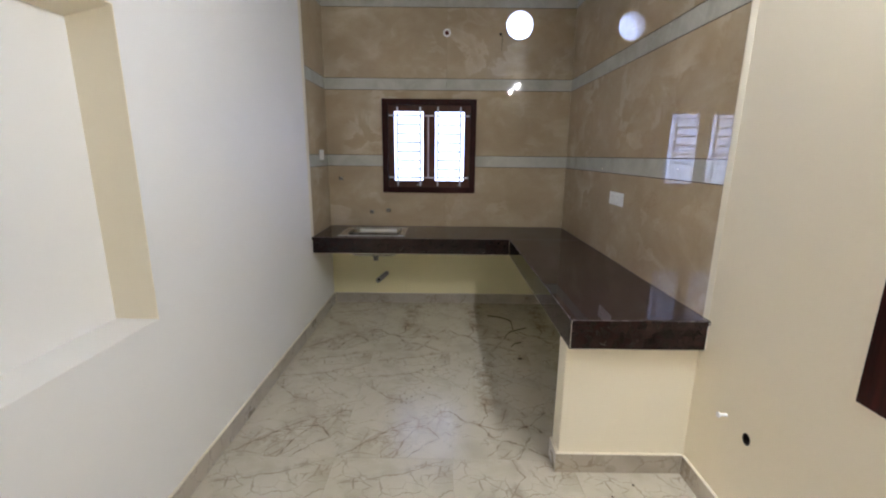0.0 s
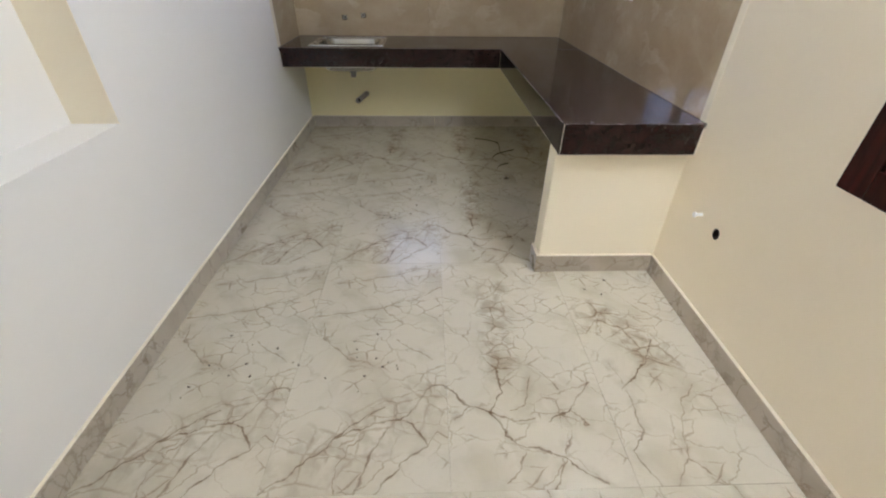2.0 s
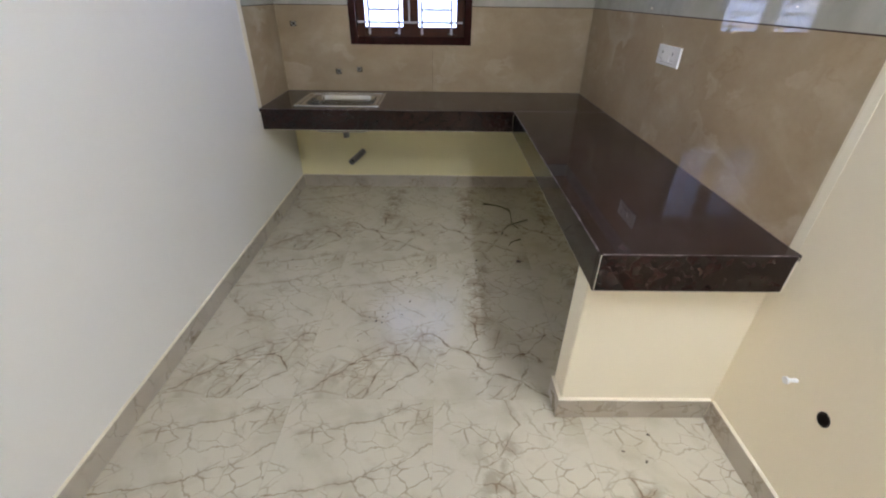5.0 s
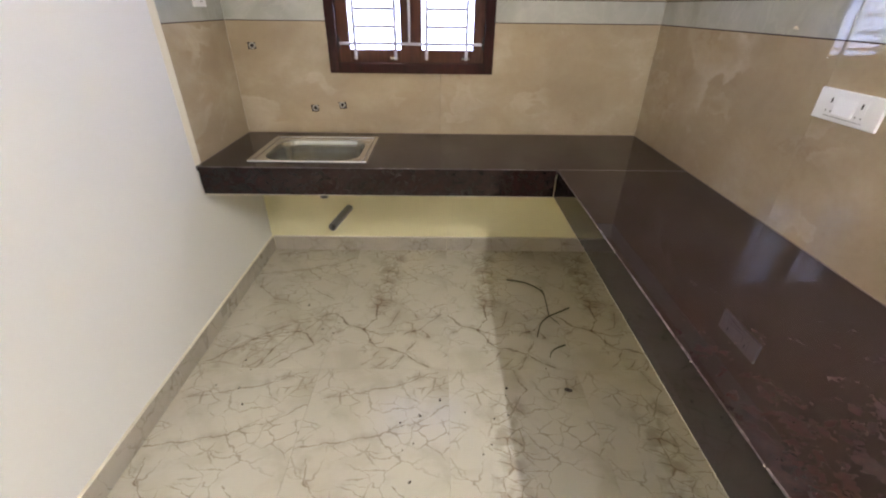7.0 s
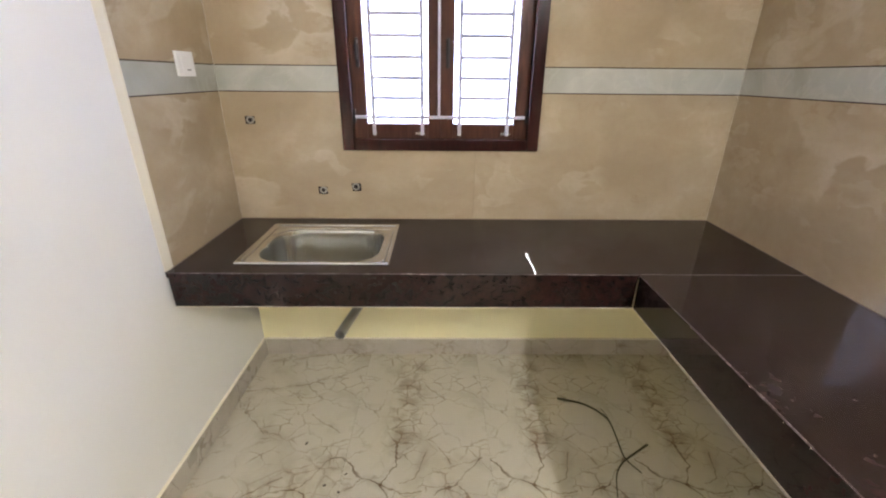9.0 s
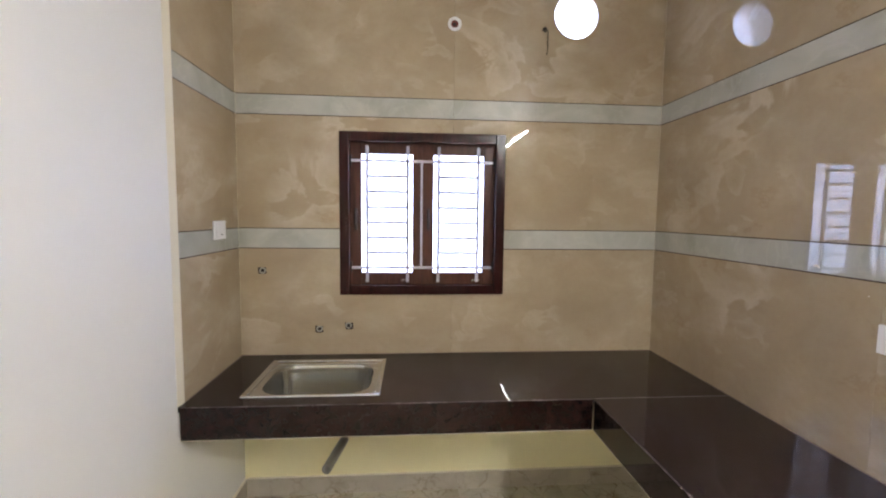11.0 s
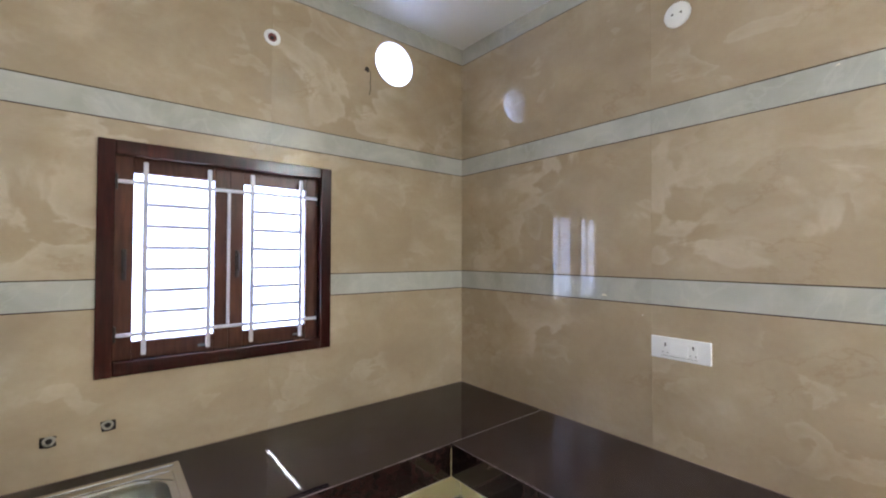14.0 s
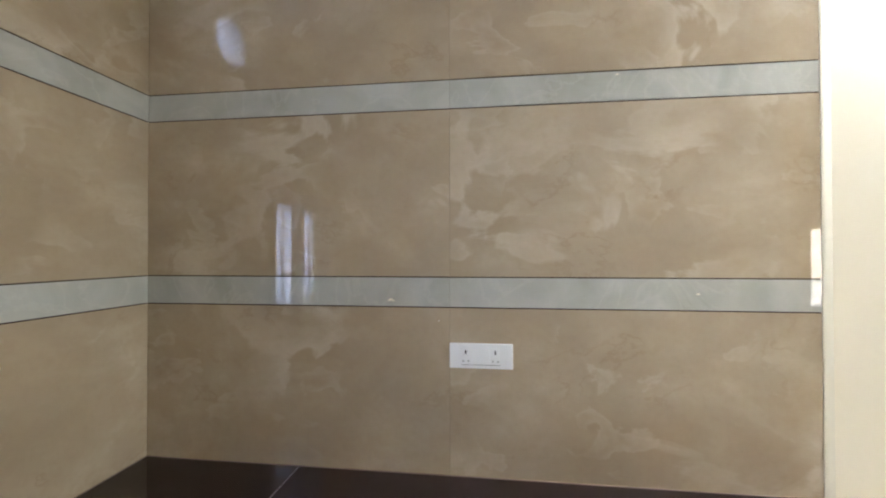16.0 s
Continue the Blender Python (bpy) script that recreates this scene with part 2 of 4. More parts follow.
def granite_material():
    k = Mat("dark_brown_granite", 0.1)
    v = k.coords()
    fleck = k.n("ShaderNodeTexVoronoi", Vector=v, Scale=58.0)
    fleck.feature = "SMOOTH_F1"
    shade = k.n("ShaderNodeSeparateColor", Color=fleck.outputs["Color"]).outputs[0]
    blotch = k.math("ADD", k.math("MULTIPLY", k.noise(v, 26, 5, 0.4, 0.6), 0.6), k.math("MULTIPLY", k.noise(v, 95, 4, 0.0, 0.65), 0.4))
    blotch = k.math("ADD", blotch, k.math("MULTIPLY", k.math("SUBTRACT", shade, 0.5), 0.045))
    base = k.ramp(blotch, [(0.34, (0.007, 0.0045, 0.004)), (0.46, (0.013, 0.0062, 0.0052)), (0.56, (0.021, 0.0092, 0.0075)), (0.70, (0.031, 0.013, 0.0105))])
    dust = k.math("MULTIPLY", k.step(k.noise(v, 4.5, 6, 0.8), 0.38, 0.70), k.step(k.noise(v, 27, 4, 0.3), 0.36, 0.64, 0.15, 1.0))
    up = k.step(k.n("ShaderNodeSeparateXYZ", Vector=k.n("ShaderNodeNewGeometry").outputs["Normal"]).outputs["Z"], 0.5, 0.9)
    k.nt.links.new(k.math("MULTIPLY", k.math("MULTIPLY", up, 0.019), k.step(dust, 0.0, 0.9, 0.45, 1.0)), k.b.inputs["Sheen Weight"])
    k.b.inputs["Specular IOR Level"].default_value = 0.29
    k.b.inputs["Sheen Roughness"].default_value = 0.45
    k.b.inputs["Sheen Tint"].default_value = (0.95, 0.88, 0.92, 1)
    base = k.mix(k.math("MULTIPLY", k.step(dust, 0.0, 1.0, 0.0, 0.036), up), base, (0.42, 0.36, 0.40))
    smear = k.math("MULTIPLY", k.step(k.noise(v, 9, 6, 1.2, 0.6), 0.55, 0.75, 0.0, 0.012), up)
    base = k.mix(smear, base, (0.50, 0.42, 0.42))
    k.color(base)
    k.rough(k.step(dust, 0.0, 1.0, 0.015, 0.05))
    k.bump(k.noise(v, 5, 1), 0.035, 0.004)
    return k.m


def highlit_worn_stone_material():
    k = Mat("highlit_worn_granite_edge", 0.3)
    v = k.coords()
    # pale stops cover both wear and the highlight along the chamfer
    k.color(k.ramp(k.noise(v, 24, 5, 0.4, 0.65), [(0.36, (0.03, 0.018, 0.016)), (0.55, (0.11, 0.088, 0.09)), (0.70, (0.30, 0.26, 0.26))]))
    return k.m


def paint_material(name, color, rough=0.55):
    k = Mat(name, rough)
    v = k.coords()
    a = k.noise(v, 1.3, 5)
    base = k.ramp(a, [(0.3, tuple(c * 0.97 for c in color)), (0.7, color)])
    smudge = k.math("MULTIPLY", k.step(k.noise(v, 4.5, 6, 0.5), 0.6, 0.8), 0.12)
    k.color(k.mix(smudge, base, tuple(c * 0.86 for c in color)))
    k.bump(k.math("ADD", k.noise(v, 160, 2), k.math("MULTIPLY", k.noise(v, 7, 3), 2.0)), 0.12, 0.0015)
    return k.m


def wood_material(name, a, b, rough):
    k = Mat(name, rough)
    v = k.coords()
    m = k.n("ShaderNodeMapping", Vector=v, Scale=(1.0, 1.0, 0.12))
    grain = k.noise(m.outputs[0], 55, 5, 0.8)
    k.color(k.ramp(grain, [(0.3, a), (0.7, b)]))
    k.b.inputs["Specular IOR Level"].default_value = 0.22
    k.bump(grain, 0.05, 0.001)
    return k.m


def steel_material():
    k = Mat("stainless_steel", 0.26, 1.0, (0.60, 0.60, 0.58))
    v = k.coords()
    k.color(k.ramp(k.noise(v, 6, 3), [(0.3, (0.50, 0.505, 0.48)), (0.7, (0.57, 0.575, 0.55))]))
    k.rough(k.step(k.noise(v, 8, 3), 0.3, 0.7, 0.13, 0.18))
    return k.m


def glow_material(name, color, strength):
    m = bpy.data.materials.new(name)
    m.use_nodes = True
    m.node_tree.nodes.clear()
    e = m.node_tree.nodes.new("ShaderNodeEmission")
    e.inputs[0].default_value, e.inputs[1].default_value = (*color, 1), strength
    o = m.node_tree.nodes.new("ShaderNodeOutputMaterial")
    m.node_tree.links.new(e.outputs[0], o.inputs[0])
    return m


TILE, STRIP = wall_tile_material(), strip_material()
FLOOR_SWEEP = floor_print_material("veined_floor_tile_sweep", SWEEP, SWEEP_FAINT, ((0.04, 0.05), (0.50, 0.33)), 0.15, 10.0, 0.62, 0.45)
FLOOR_CHAIN = floor_print_material("veined_floor_tile_chain", CHAIN, CHAIN_FAINT, ((0.245, 0.95), (0.22, 0.50)), 0.10, 18.0, 0.0, 0.8)
FLOOR_RING = floor_print_material("veined_floor_tile_ring", RING, RING_FAINT, ((0.12, 0.80), (0.30, 0.55)), 0.12, 12.0, 0.3, 0.9)
SKIRT = marble_material("veined_skirting_tile", (0.47, 0.42, 0.345), (0.39, 0.34, 0.27), (0.24, 0.18, 0.12), 0.3, 5.3)
GRANITE = granite_material()
WHITE = paint_material("off_white_paint", (0.85, 0.835, 0.80))
# yellower than IVORY: the tint of bounced light is put into this cream
CREAM = paint_material("cream_paint", (0.94, 0.875, 0.57))
IVORY = paint_material("ivory_paint", (0.90, 0.82, 0.65))
PIER = paint_material("pale_cream_paint", (0.91, 0.84, 0.67))
CEILING = paint_material("white_ceiling_paint", (0.86, 0.86, 0.855), 0.3)
GROUT = paint_material("brown_grout", (0.05, 0.028, 0.018), 0.9)
BED = paint_material("pale_grey_grout", (0.48, 0.44, 0.38), 0.9)
PUTTY = paint_material("cream_putty", (0.80, 0.74, 0.60), 0.7)
WOOD = wood_material("dark_varnished_wood", (0.019, 0.0038, 0.0032), (0.038, 0.0075, 0.0058), 0.22)
SASH = wood_material("red_brown_wood", (0.052, 0.018, 0.011), (0.10, 0.037, 0.022), 0.3)
STEEL = steel_material()
RIM = Mat("brushed_steel_rim", 0.22, 1.0, (0.62, 0.62, 0.61)).m
BAR = Mat("white_enamel_paint", 0.35, 0.0, (0.62, 0.60, 0.68)).m
PLASTIC = Mat("white_plastic", 0.3, 0.0, (0.88, 0.88, 0.88)).m
PVC = Mat("grey_pvc", 0.4, 0.0, (0.21, 0.20, 0.18)).m
DARK = Mat("dark_hollow", 0.9, 0.0, (0.015, 0.010, 0.008)).m
RED = Mat("red_oxide_plastic", 0.6, 0.0, (0.16, 0.03, 0.02)).m
JOINT = Mat("grey_stone_filler", 0.6, 0.0, (0.22, 0.19, 0.18)).m
SEAL = Mat("brown_sealant", 0.6, 0.0, (0.20, 0.14, 0.10)).m
BRASS = Mat("dusty_grey_collar", 0.6, 0.2, (0.34, 0.32, 0.27)).m
BLACK = Mat("black_metal", 0.4, 0.3, (0.02, 0.016, 0.015)).m
STEM = paint_material("dry_plant_stem", (0.06, 0.055, 0.025), 0.9)
CRUMB = paint_material("dark_crumbs", (0.06, 0.04, 0.03), 0.95)
ARRIS = highlit_worn_stone_material()
GLASS = Mat("window_glass", 0.02)
GLASS.b.inputs["Transmission Weight"].default_value = 1.0
GLASS.b.inputs["IOR"].default_value = 1.1
GLASS = GLASS.m
DAYLIGHT = glow_material("bright_daylight", (0.46, 0.60, 1.0), DAY)
GROUND_GLOW = glow_material("unseen_ground_glow", (0.62, 0.76, 1.0), GROUND)
HALLDAY = glow_material("bright_warm_daylight", (1.0, 0.94, 0.86), HALL)
LED = glow_material("cool_led", (0.82, 0.915, 1.0), TUBE)


# ---- mesh helpers ----
def box(bm, x0, x1, y0, y1, z0, z1, bevel=0.0, seg=1):
    made = bmesh.ops.create_cube(bm, size=1.0)["verts"]
    for v in made:
        v.co = ((x0 + x1) / 2 + v.co.x * (x1 - x0), (y0 + y1) / 2 + v.co.y * (y1 - y0), (z0 + z1) / 2 + v.co.z * (z1 - z0))
    if bevel:
        edges = list({e for v in made for e in v.link_edges})
        bmesh.ops.bevel(bm, geom=edges, offset=bevel, segments=seg, affect="EDGES", profile=0.5)


def boxed(*args, **kw):
    bm = bmesh.new()
    box(bm, *args, **kw)
    return bm


def tube(bm, a, b, r, seg=14, r2=None, cap=True):
    a, b = Vector(a), Vector(b)
    q = (b - a).to_track_quat("Z", "Y").to_matrix().to_4x4()
    m = Matrix.Translation((a + b) / 2) @ q
    bmesh.ops.create_cone(bm, cap_ends=cap, segments=seg, radius1=r, radius2=r if r2 is None else r2, depth=(b - a).length, matrix=m)


def tubed(*args, **kw):
    bm = bmesh.new()
    tube(bm, *args, **kw)
    return bm


def loft(bm, rings, close_last=False, close_first=False):
    loops = [[bm.verts.new(p) for p in ring] for ring in rings]
    for r0, r1 in zip(loops, loops[1:]):
        for i in range(len(r0)):
            j = (i + 1) % len(r0)
            bm.faces.new((r0[i], r0[j], r1[j], r1[i]))
    if close_last:
        bm.faces.new(loops[-1])
    if close_first:
        bm.faces.new(list(reversed(loops[0])))


def link(name, bm, material, smooth=False):
    bmesh.ops.recalc_face_normals(bm, faces=bm.faces)
    me = bpy.data.meshes.new(name)
    bm.to_mesh(me)
    bm.free()
    me.materials.append(material)
    if smooth:
        for p in me.polygons:
            p.use_smooth = True
    return new(name, me)


def part(name, bm, material, parent, label="", smooth=False):
    ob = link(name, bm, material, smooth)
    ob.parent = parent
    ob.matrix_parent_inverse = parent.matrix_basis.inverted()
    if label:
        tagged(ob, label)
    return ob


def structure(name, bm, material, label, category):
    return tagged(link(name, bm, material), label, category, kind="structure")


def thing(name, at, label, category, group=""):
    ob = new(name)
    ob.location = at
    ob.empty_display_size = 0.05
    ob.matrix_basis = Matrix.Translation(at)
    return tagged(ob, label, category, group)


def slab(bm, u, v, place, depth, rects=(), rounds=(), seg=48):
    """A plate over u x v with square and round openings cut through; place(u, v, d) puts a point of it at depth d."""
    us, vs = {u[0], u[1]}, {v[0], v[1]}
    squares = [(c[0] - c[2] * 1.25, c[0] + c[2] * 1.25, c[1] - c[2] * 1.1, c[1] + c[2] * 1.1) for c in rounds]
    for r in list(rects) + squares:
        us |= {min(max(r[0], u[0]), u[1]), min(max(r[1], u[0]), u[1])}
        vs |= {min(max(r[2], v[0]), v[1]), min(max(r[3], v[0]), v[1])}
    us, vs = sorted(us), sorted(vs)
    inside = lambda r, a, b: r[0] < a < r[1] and r[2] < b < r[3]
    kind = {}
    for i in range(len(us) - 1):
        for j in range(len(vs) - 1):
            a, b = (us[i] + us[i + 1]) / 2, (vs[j] + vs[j + 1]) / 2
            kind[i, j] = 1
            if any(inside(r, a, b) for r in rects):
                kind[i, j] = 0
            elif any(inside(s, a, b) for s in squares):
                kind[i, j] = 2
    verts = {}

    def at(a, b, d):
        key = (round(a, 6), round(b, 6), d)
        if key not in verts:
            verts[key] = bm.verts.new(place(a, b, d))
        return verts[key]

    for (i, j), k in kind.items():
        if k == 0:
            continue
        a0, a1, b0, b1 = us[i], us[i + 1], vs[j], vs[j + 1]
        if k == 1:
            for d in depth:
                bm.faces.new([at(a0, b0, d), at(a1, b0, d), at(a1, b1, d), at(a0, b1, d)])
        for (di, dj), (p, q) in {(-1, 0): ((a0, b0), (a0, b1)), (1, 0): ((a1, b0), (a1, b1)), (0, -1): ((a0, b0), (a1, b0)), (0, 1): ((a0, b1), (a1, b1))}.items():
            if kind.get((i + di, j + dj), 0) == 0:
                bm.faces.new([at(*p, depth[0]), at(*q, depth[0]), at(*q, depth[1]), at(*p, depth[1])])
    for (cu, cv, r), s in zip(rounds, squares):
        lo, hi = (max(s[0], u[0]), max(s[2], v[0])), (min(s[1], u[1]), min(s[3], v[1]))
        angles = {2 * math.pi * i / seg for i in range(seg)}
        angles |= {math.atan2(b - cv, a - cu) % (2 * math.pi) for a in (lo[0], hi[0]) for b in (lo[1], hi[1])}
        angles = sorted(angles)
        inner, outer = [], []
        for t in angles:
            c, sn = math.cos(t), math.sin(t)
            k = min(((hi[0] if c > 0 else lo[0]) - cu) / c if abs(c) > 1e-9 else 1e9, ((hi[1] if sn > 0 else lo[1]) - cv) / sn if abs(sn) > 1e-9 else 1e9)
            inner.append((cu + r * c, cv + r * sn))
            outer.append((cu + k * c, cv + k * sn))
        for i in range(len(angles)):
            j = (i + 1) % len(angles)
            for d in depth:
                bm.faces.new([at(*inner[i], d), at(*inner[j], d), at(*outer[j], d), at(*outer[i], d)])
            bm.faces.new([at(*inner[i], depth[0]), at(*inner[j], depth[0]), at(*inner[j], depth[1]), at(*inner[i], depth[1])])


def plate(*args, **kw):
    bm = bmesh.new()
    slab(bm, *args, **kw)
    return bm


back = lambda u, v, d: (u, d, v)          # plates facing the far wall
side = lambda u, v, d: (d, u, v)          # plates on the side walls


# ---- the large structure ----
R_WIN = (-4.05, -3.086, 0.845, 2.05)
H_WIN = (-6.95, -5.68, 0.80, 1.98)
NICHE = (-3.38, -2.578, 0.856, 2.006)
VOID = (-2.727, 0.449, 0.019)

wall_far = structure("wall_far", plate((-0.3, 2.6), (-0.02, CEIL + 0.1), back, (0.012, 0.15), [WIN], [VENT]), CREAM, "cream painted kitchen wall tiled above the counter", "wall")
wall_left = structure("wall_left", plate((NIB, 0.012), (-0.02, CEIL + 0.1), side, (XP_L, -0.17), [NICHE]), WHITE, "off-white painted plaster wall with a recessed niche", "wall")
part("niche_back", boxed(-0.30, -0.1705, NIB, 0.012, -0.02, CEIL + 0.1), WHITE, wall_left)
n0, n1, n2, n3 = NICHE
# reveals and soffit take a creamier colour than the sill and the wall
for args in ((-0.17, XP_L - 0.0004, n1 - 0.003, n1 - 0.0002, n2, n3), (-0.17, XP_L - 0.0004, n0 + 0.0002, n0 + 0.003, n2, n3),
             (-0.17, XP_L - 0.0004, n0 + 0.003, n1 - 0.003, n2 + 0.0002, n2 + 0.003)):
    sill = args[5] < n2 + 0.01
    part("niche_lining", boxed(*args), WHITE if sill else IVORY, wall_left, "off-white painted niche sill" if sill else "niche reveal, creamier in colour than the wall")
soffit = bmesh.new()
loft(soffit, [[(XP_L - 0.0004, y, n3 - 0.0002), (-0.17, y, n3 - 0.0002), (-0.17, y, n3 - 0.042), (XP_L - 0.0004, y, n3 - 0.004)] for y in (n0 + 0.003, n1 - 0.003)], True, True)
part("niche_lining", soffit, IVORY, wall_left, "sloping niche soffit, creamier in colour than the wall")
wall_right = structure("wall_right", plate((HALL_Y, 0.012), (-0.02, CEIL + 0.1), side, (XP_R, 2.56), [R_WIN], [VOID]), IVORY, "cream painted plaster wall with a wooden window", "wall")
# panel whose yellower colour imitates light bounced about under the counter
part("under_counter_paint", boxed(XP_R - 0.0012, XP_R - 0.0001, -2.261, -0.002, 0.104, UNDER + 0.03), CREAM, wall_right, "cream wall patch tinted with yellow bounced light")
cup = bmesh.new()
loft(cup, [[(x, VOID[0] + r * math.cos(i * math.pi / 10), VOID[1] + r * 1.15 * math.sin(i * math.pi / 10)) for i in range(20)] for x, r in ((XP_R - 0.0004, 0.021), (XP_R - 0.0004, 0.0165), (XP_R + 0.07, 0.0160))], True)
part("cavity", cup, DARK, wall_right, "dark drilled hole")
structure("wall_hall_left", plate((HALL_Y, NIB + 0.2), (-0.02, CEIL + 0.1), side, (HALL_L, HALL_L - 0.2), [H_WIN]), WHITE, "off-white painted hall wall with a window", "wall")
structure("wall_hall_north", boxed(HALL_L, -0.3, NIB, NIB + 0.2, -0.02, CEIL + 0.1), WHITE, "off-white painted hall wall", "wall")
structure("wall_south", boxed(HALL_L - 0.2, 2.56, HALL_Y - 0.2, HALL_Y, -0.02, CEIL + 0.1), WHITE, "off-white painted hall wall", "wall")
structure("ceiling", boxed(HALL_L - 0.2, 2.6, HALL_Y - 0.2, 0.24, CEIL, CEIL + 0.15), CEILING, "plain white painted ceiling", "ceiling")
floor = structure("floor", boxed(HALL_L - 0.2, 2.6, HALL_Y - 0.2, 0.24, -0.15, -0.009), BED, "pale marble-look floor tiles with brown veins", "floor")
pier = structure("counter_pier", boxed(1.712, XP_R, -2.374, -2.262, -0.02, UNDER + 0.02, bevel=0.004), PIER, "cream painted masonry pier under the counter end", "pier")

# skirting tiles with a bead of paint along the top
def skirting(x0, x1, y0, y1):
    ob = structure("baseboard", boxed(x0, x1, y0, y1, -0.005, 0.1, bevel=0.001), SKIRT, "veined marble-look skirting tile along the wall foot", "skirting")
    part("paint_bead", boxed(x0, x1, y0, y1, 0.1005, 0.1035, bevel=0.001), PUTTY, ob, "thin cream paint bead")


S = 0.014
for a, b in ((-1.2, 0.0), (-2.4, -1.2), (NIB, -2.4)):
    skirting(XP_L, XP_L + S, a + 0.001, b)
for a, b in ((XP_L + S, 1.2), (1.2, XP_R)):
    skirting(a + 0.001, b, 0.012 - S, 0.012)
for a, b in ((-3.58, -2.374 - S), (-4.78, -3.58), (-5.98, -4.78), (HALL_Y, -5.98)):
    skirting(XP_R - S, XP_R, a + 0.001, b)
skirting(XP_R - S, XP_R, -2.262, 0.0)
skirting(1.712 - S, XP_R - S, -2.374 - S, -2.374)
skirting(1.712 - S, 1.712, -2.3735, -2.262)
skirting(HALL_L, -0.3, NIB - S, NIB)
skirting(HALL_L, HALL_L + S, HALL_Y, NIB - S)
skirting(HALL_L + S, XP_R - S, HALL_Y, HALL_Y + S)

# tile beds behind the joints, with a cream edge against the plaster
TOP = CEIL - 0.001
sleeve = bmesh.new()
loft(sleeve, [[(VENT[0] + r * math.cos(i * math.pi / 32), y, VENT[1] + r * math.sin(i * math.pi / 32)) for i in range(64)] for y, r in ((-0.001, 0.1225), (-0.001, 0.1195), (0.155, 0.1195))])
part("vent_sleeve", sleeve, CEILING, wall_far, "white plastered round vent opening", smooth=False)
part("grout_bed", plate((XT_L, XT_R), (COUNTER, TOP), back, (0.0025, 0.0115), [WIN], [VENT]), GROUT, wall_far, "brown grout")
part("grout_bed", boxed(XP_L, XT_L - 0.0025, -0.578, 0.003, COUNTER, TOP), GROUT, wall_left, "brown grout")
part("grout_bed", boxed(XT_R + 0.0025, XP_R, -2.368, 0.003, COUNTER, TOP), GROUT, wall_right, "brown grout")
def wedge(points):
    bm = bmesh.new()
    loft(bm, [[(x, y, z) for x, y in points] for z in (COUNTER, TOP)], True, True)
    return bm


part("tile_edge", wedge([(XP_L - 0.002, -0.622), (XP_L + 0.001, -0.620), (XT_L + 0.002, -0.588), (XT_L + 0.002, -0.579), (XP_L - 0.002, -0.5785)]), PUTTY, wall_left, "cream plastered tile edge")
part("tile_edge", wedge([(XP_R + 0.002, -2.404), (XP_R - 0.001, -2.402), (XT_R - 0.002, -2.378), (XT_R - 0.002, -2.369), (XP_R + 0.002, -2.3685)]), PUTTY, wall_right, "cream plastered tile edge")


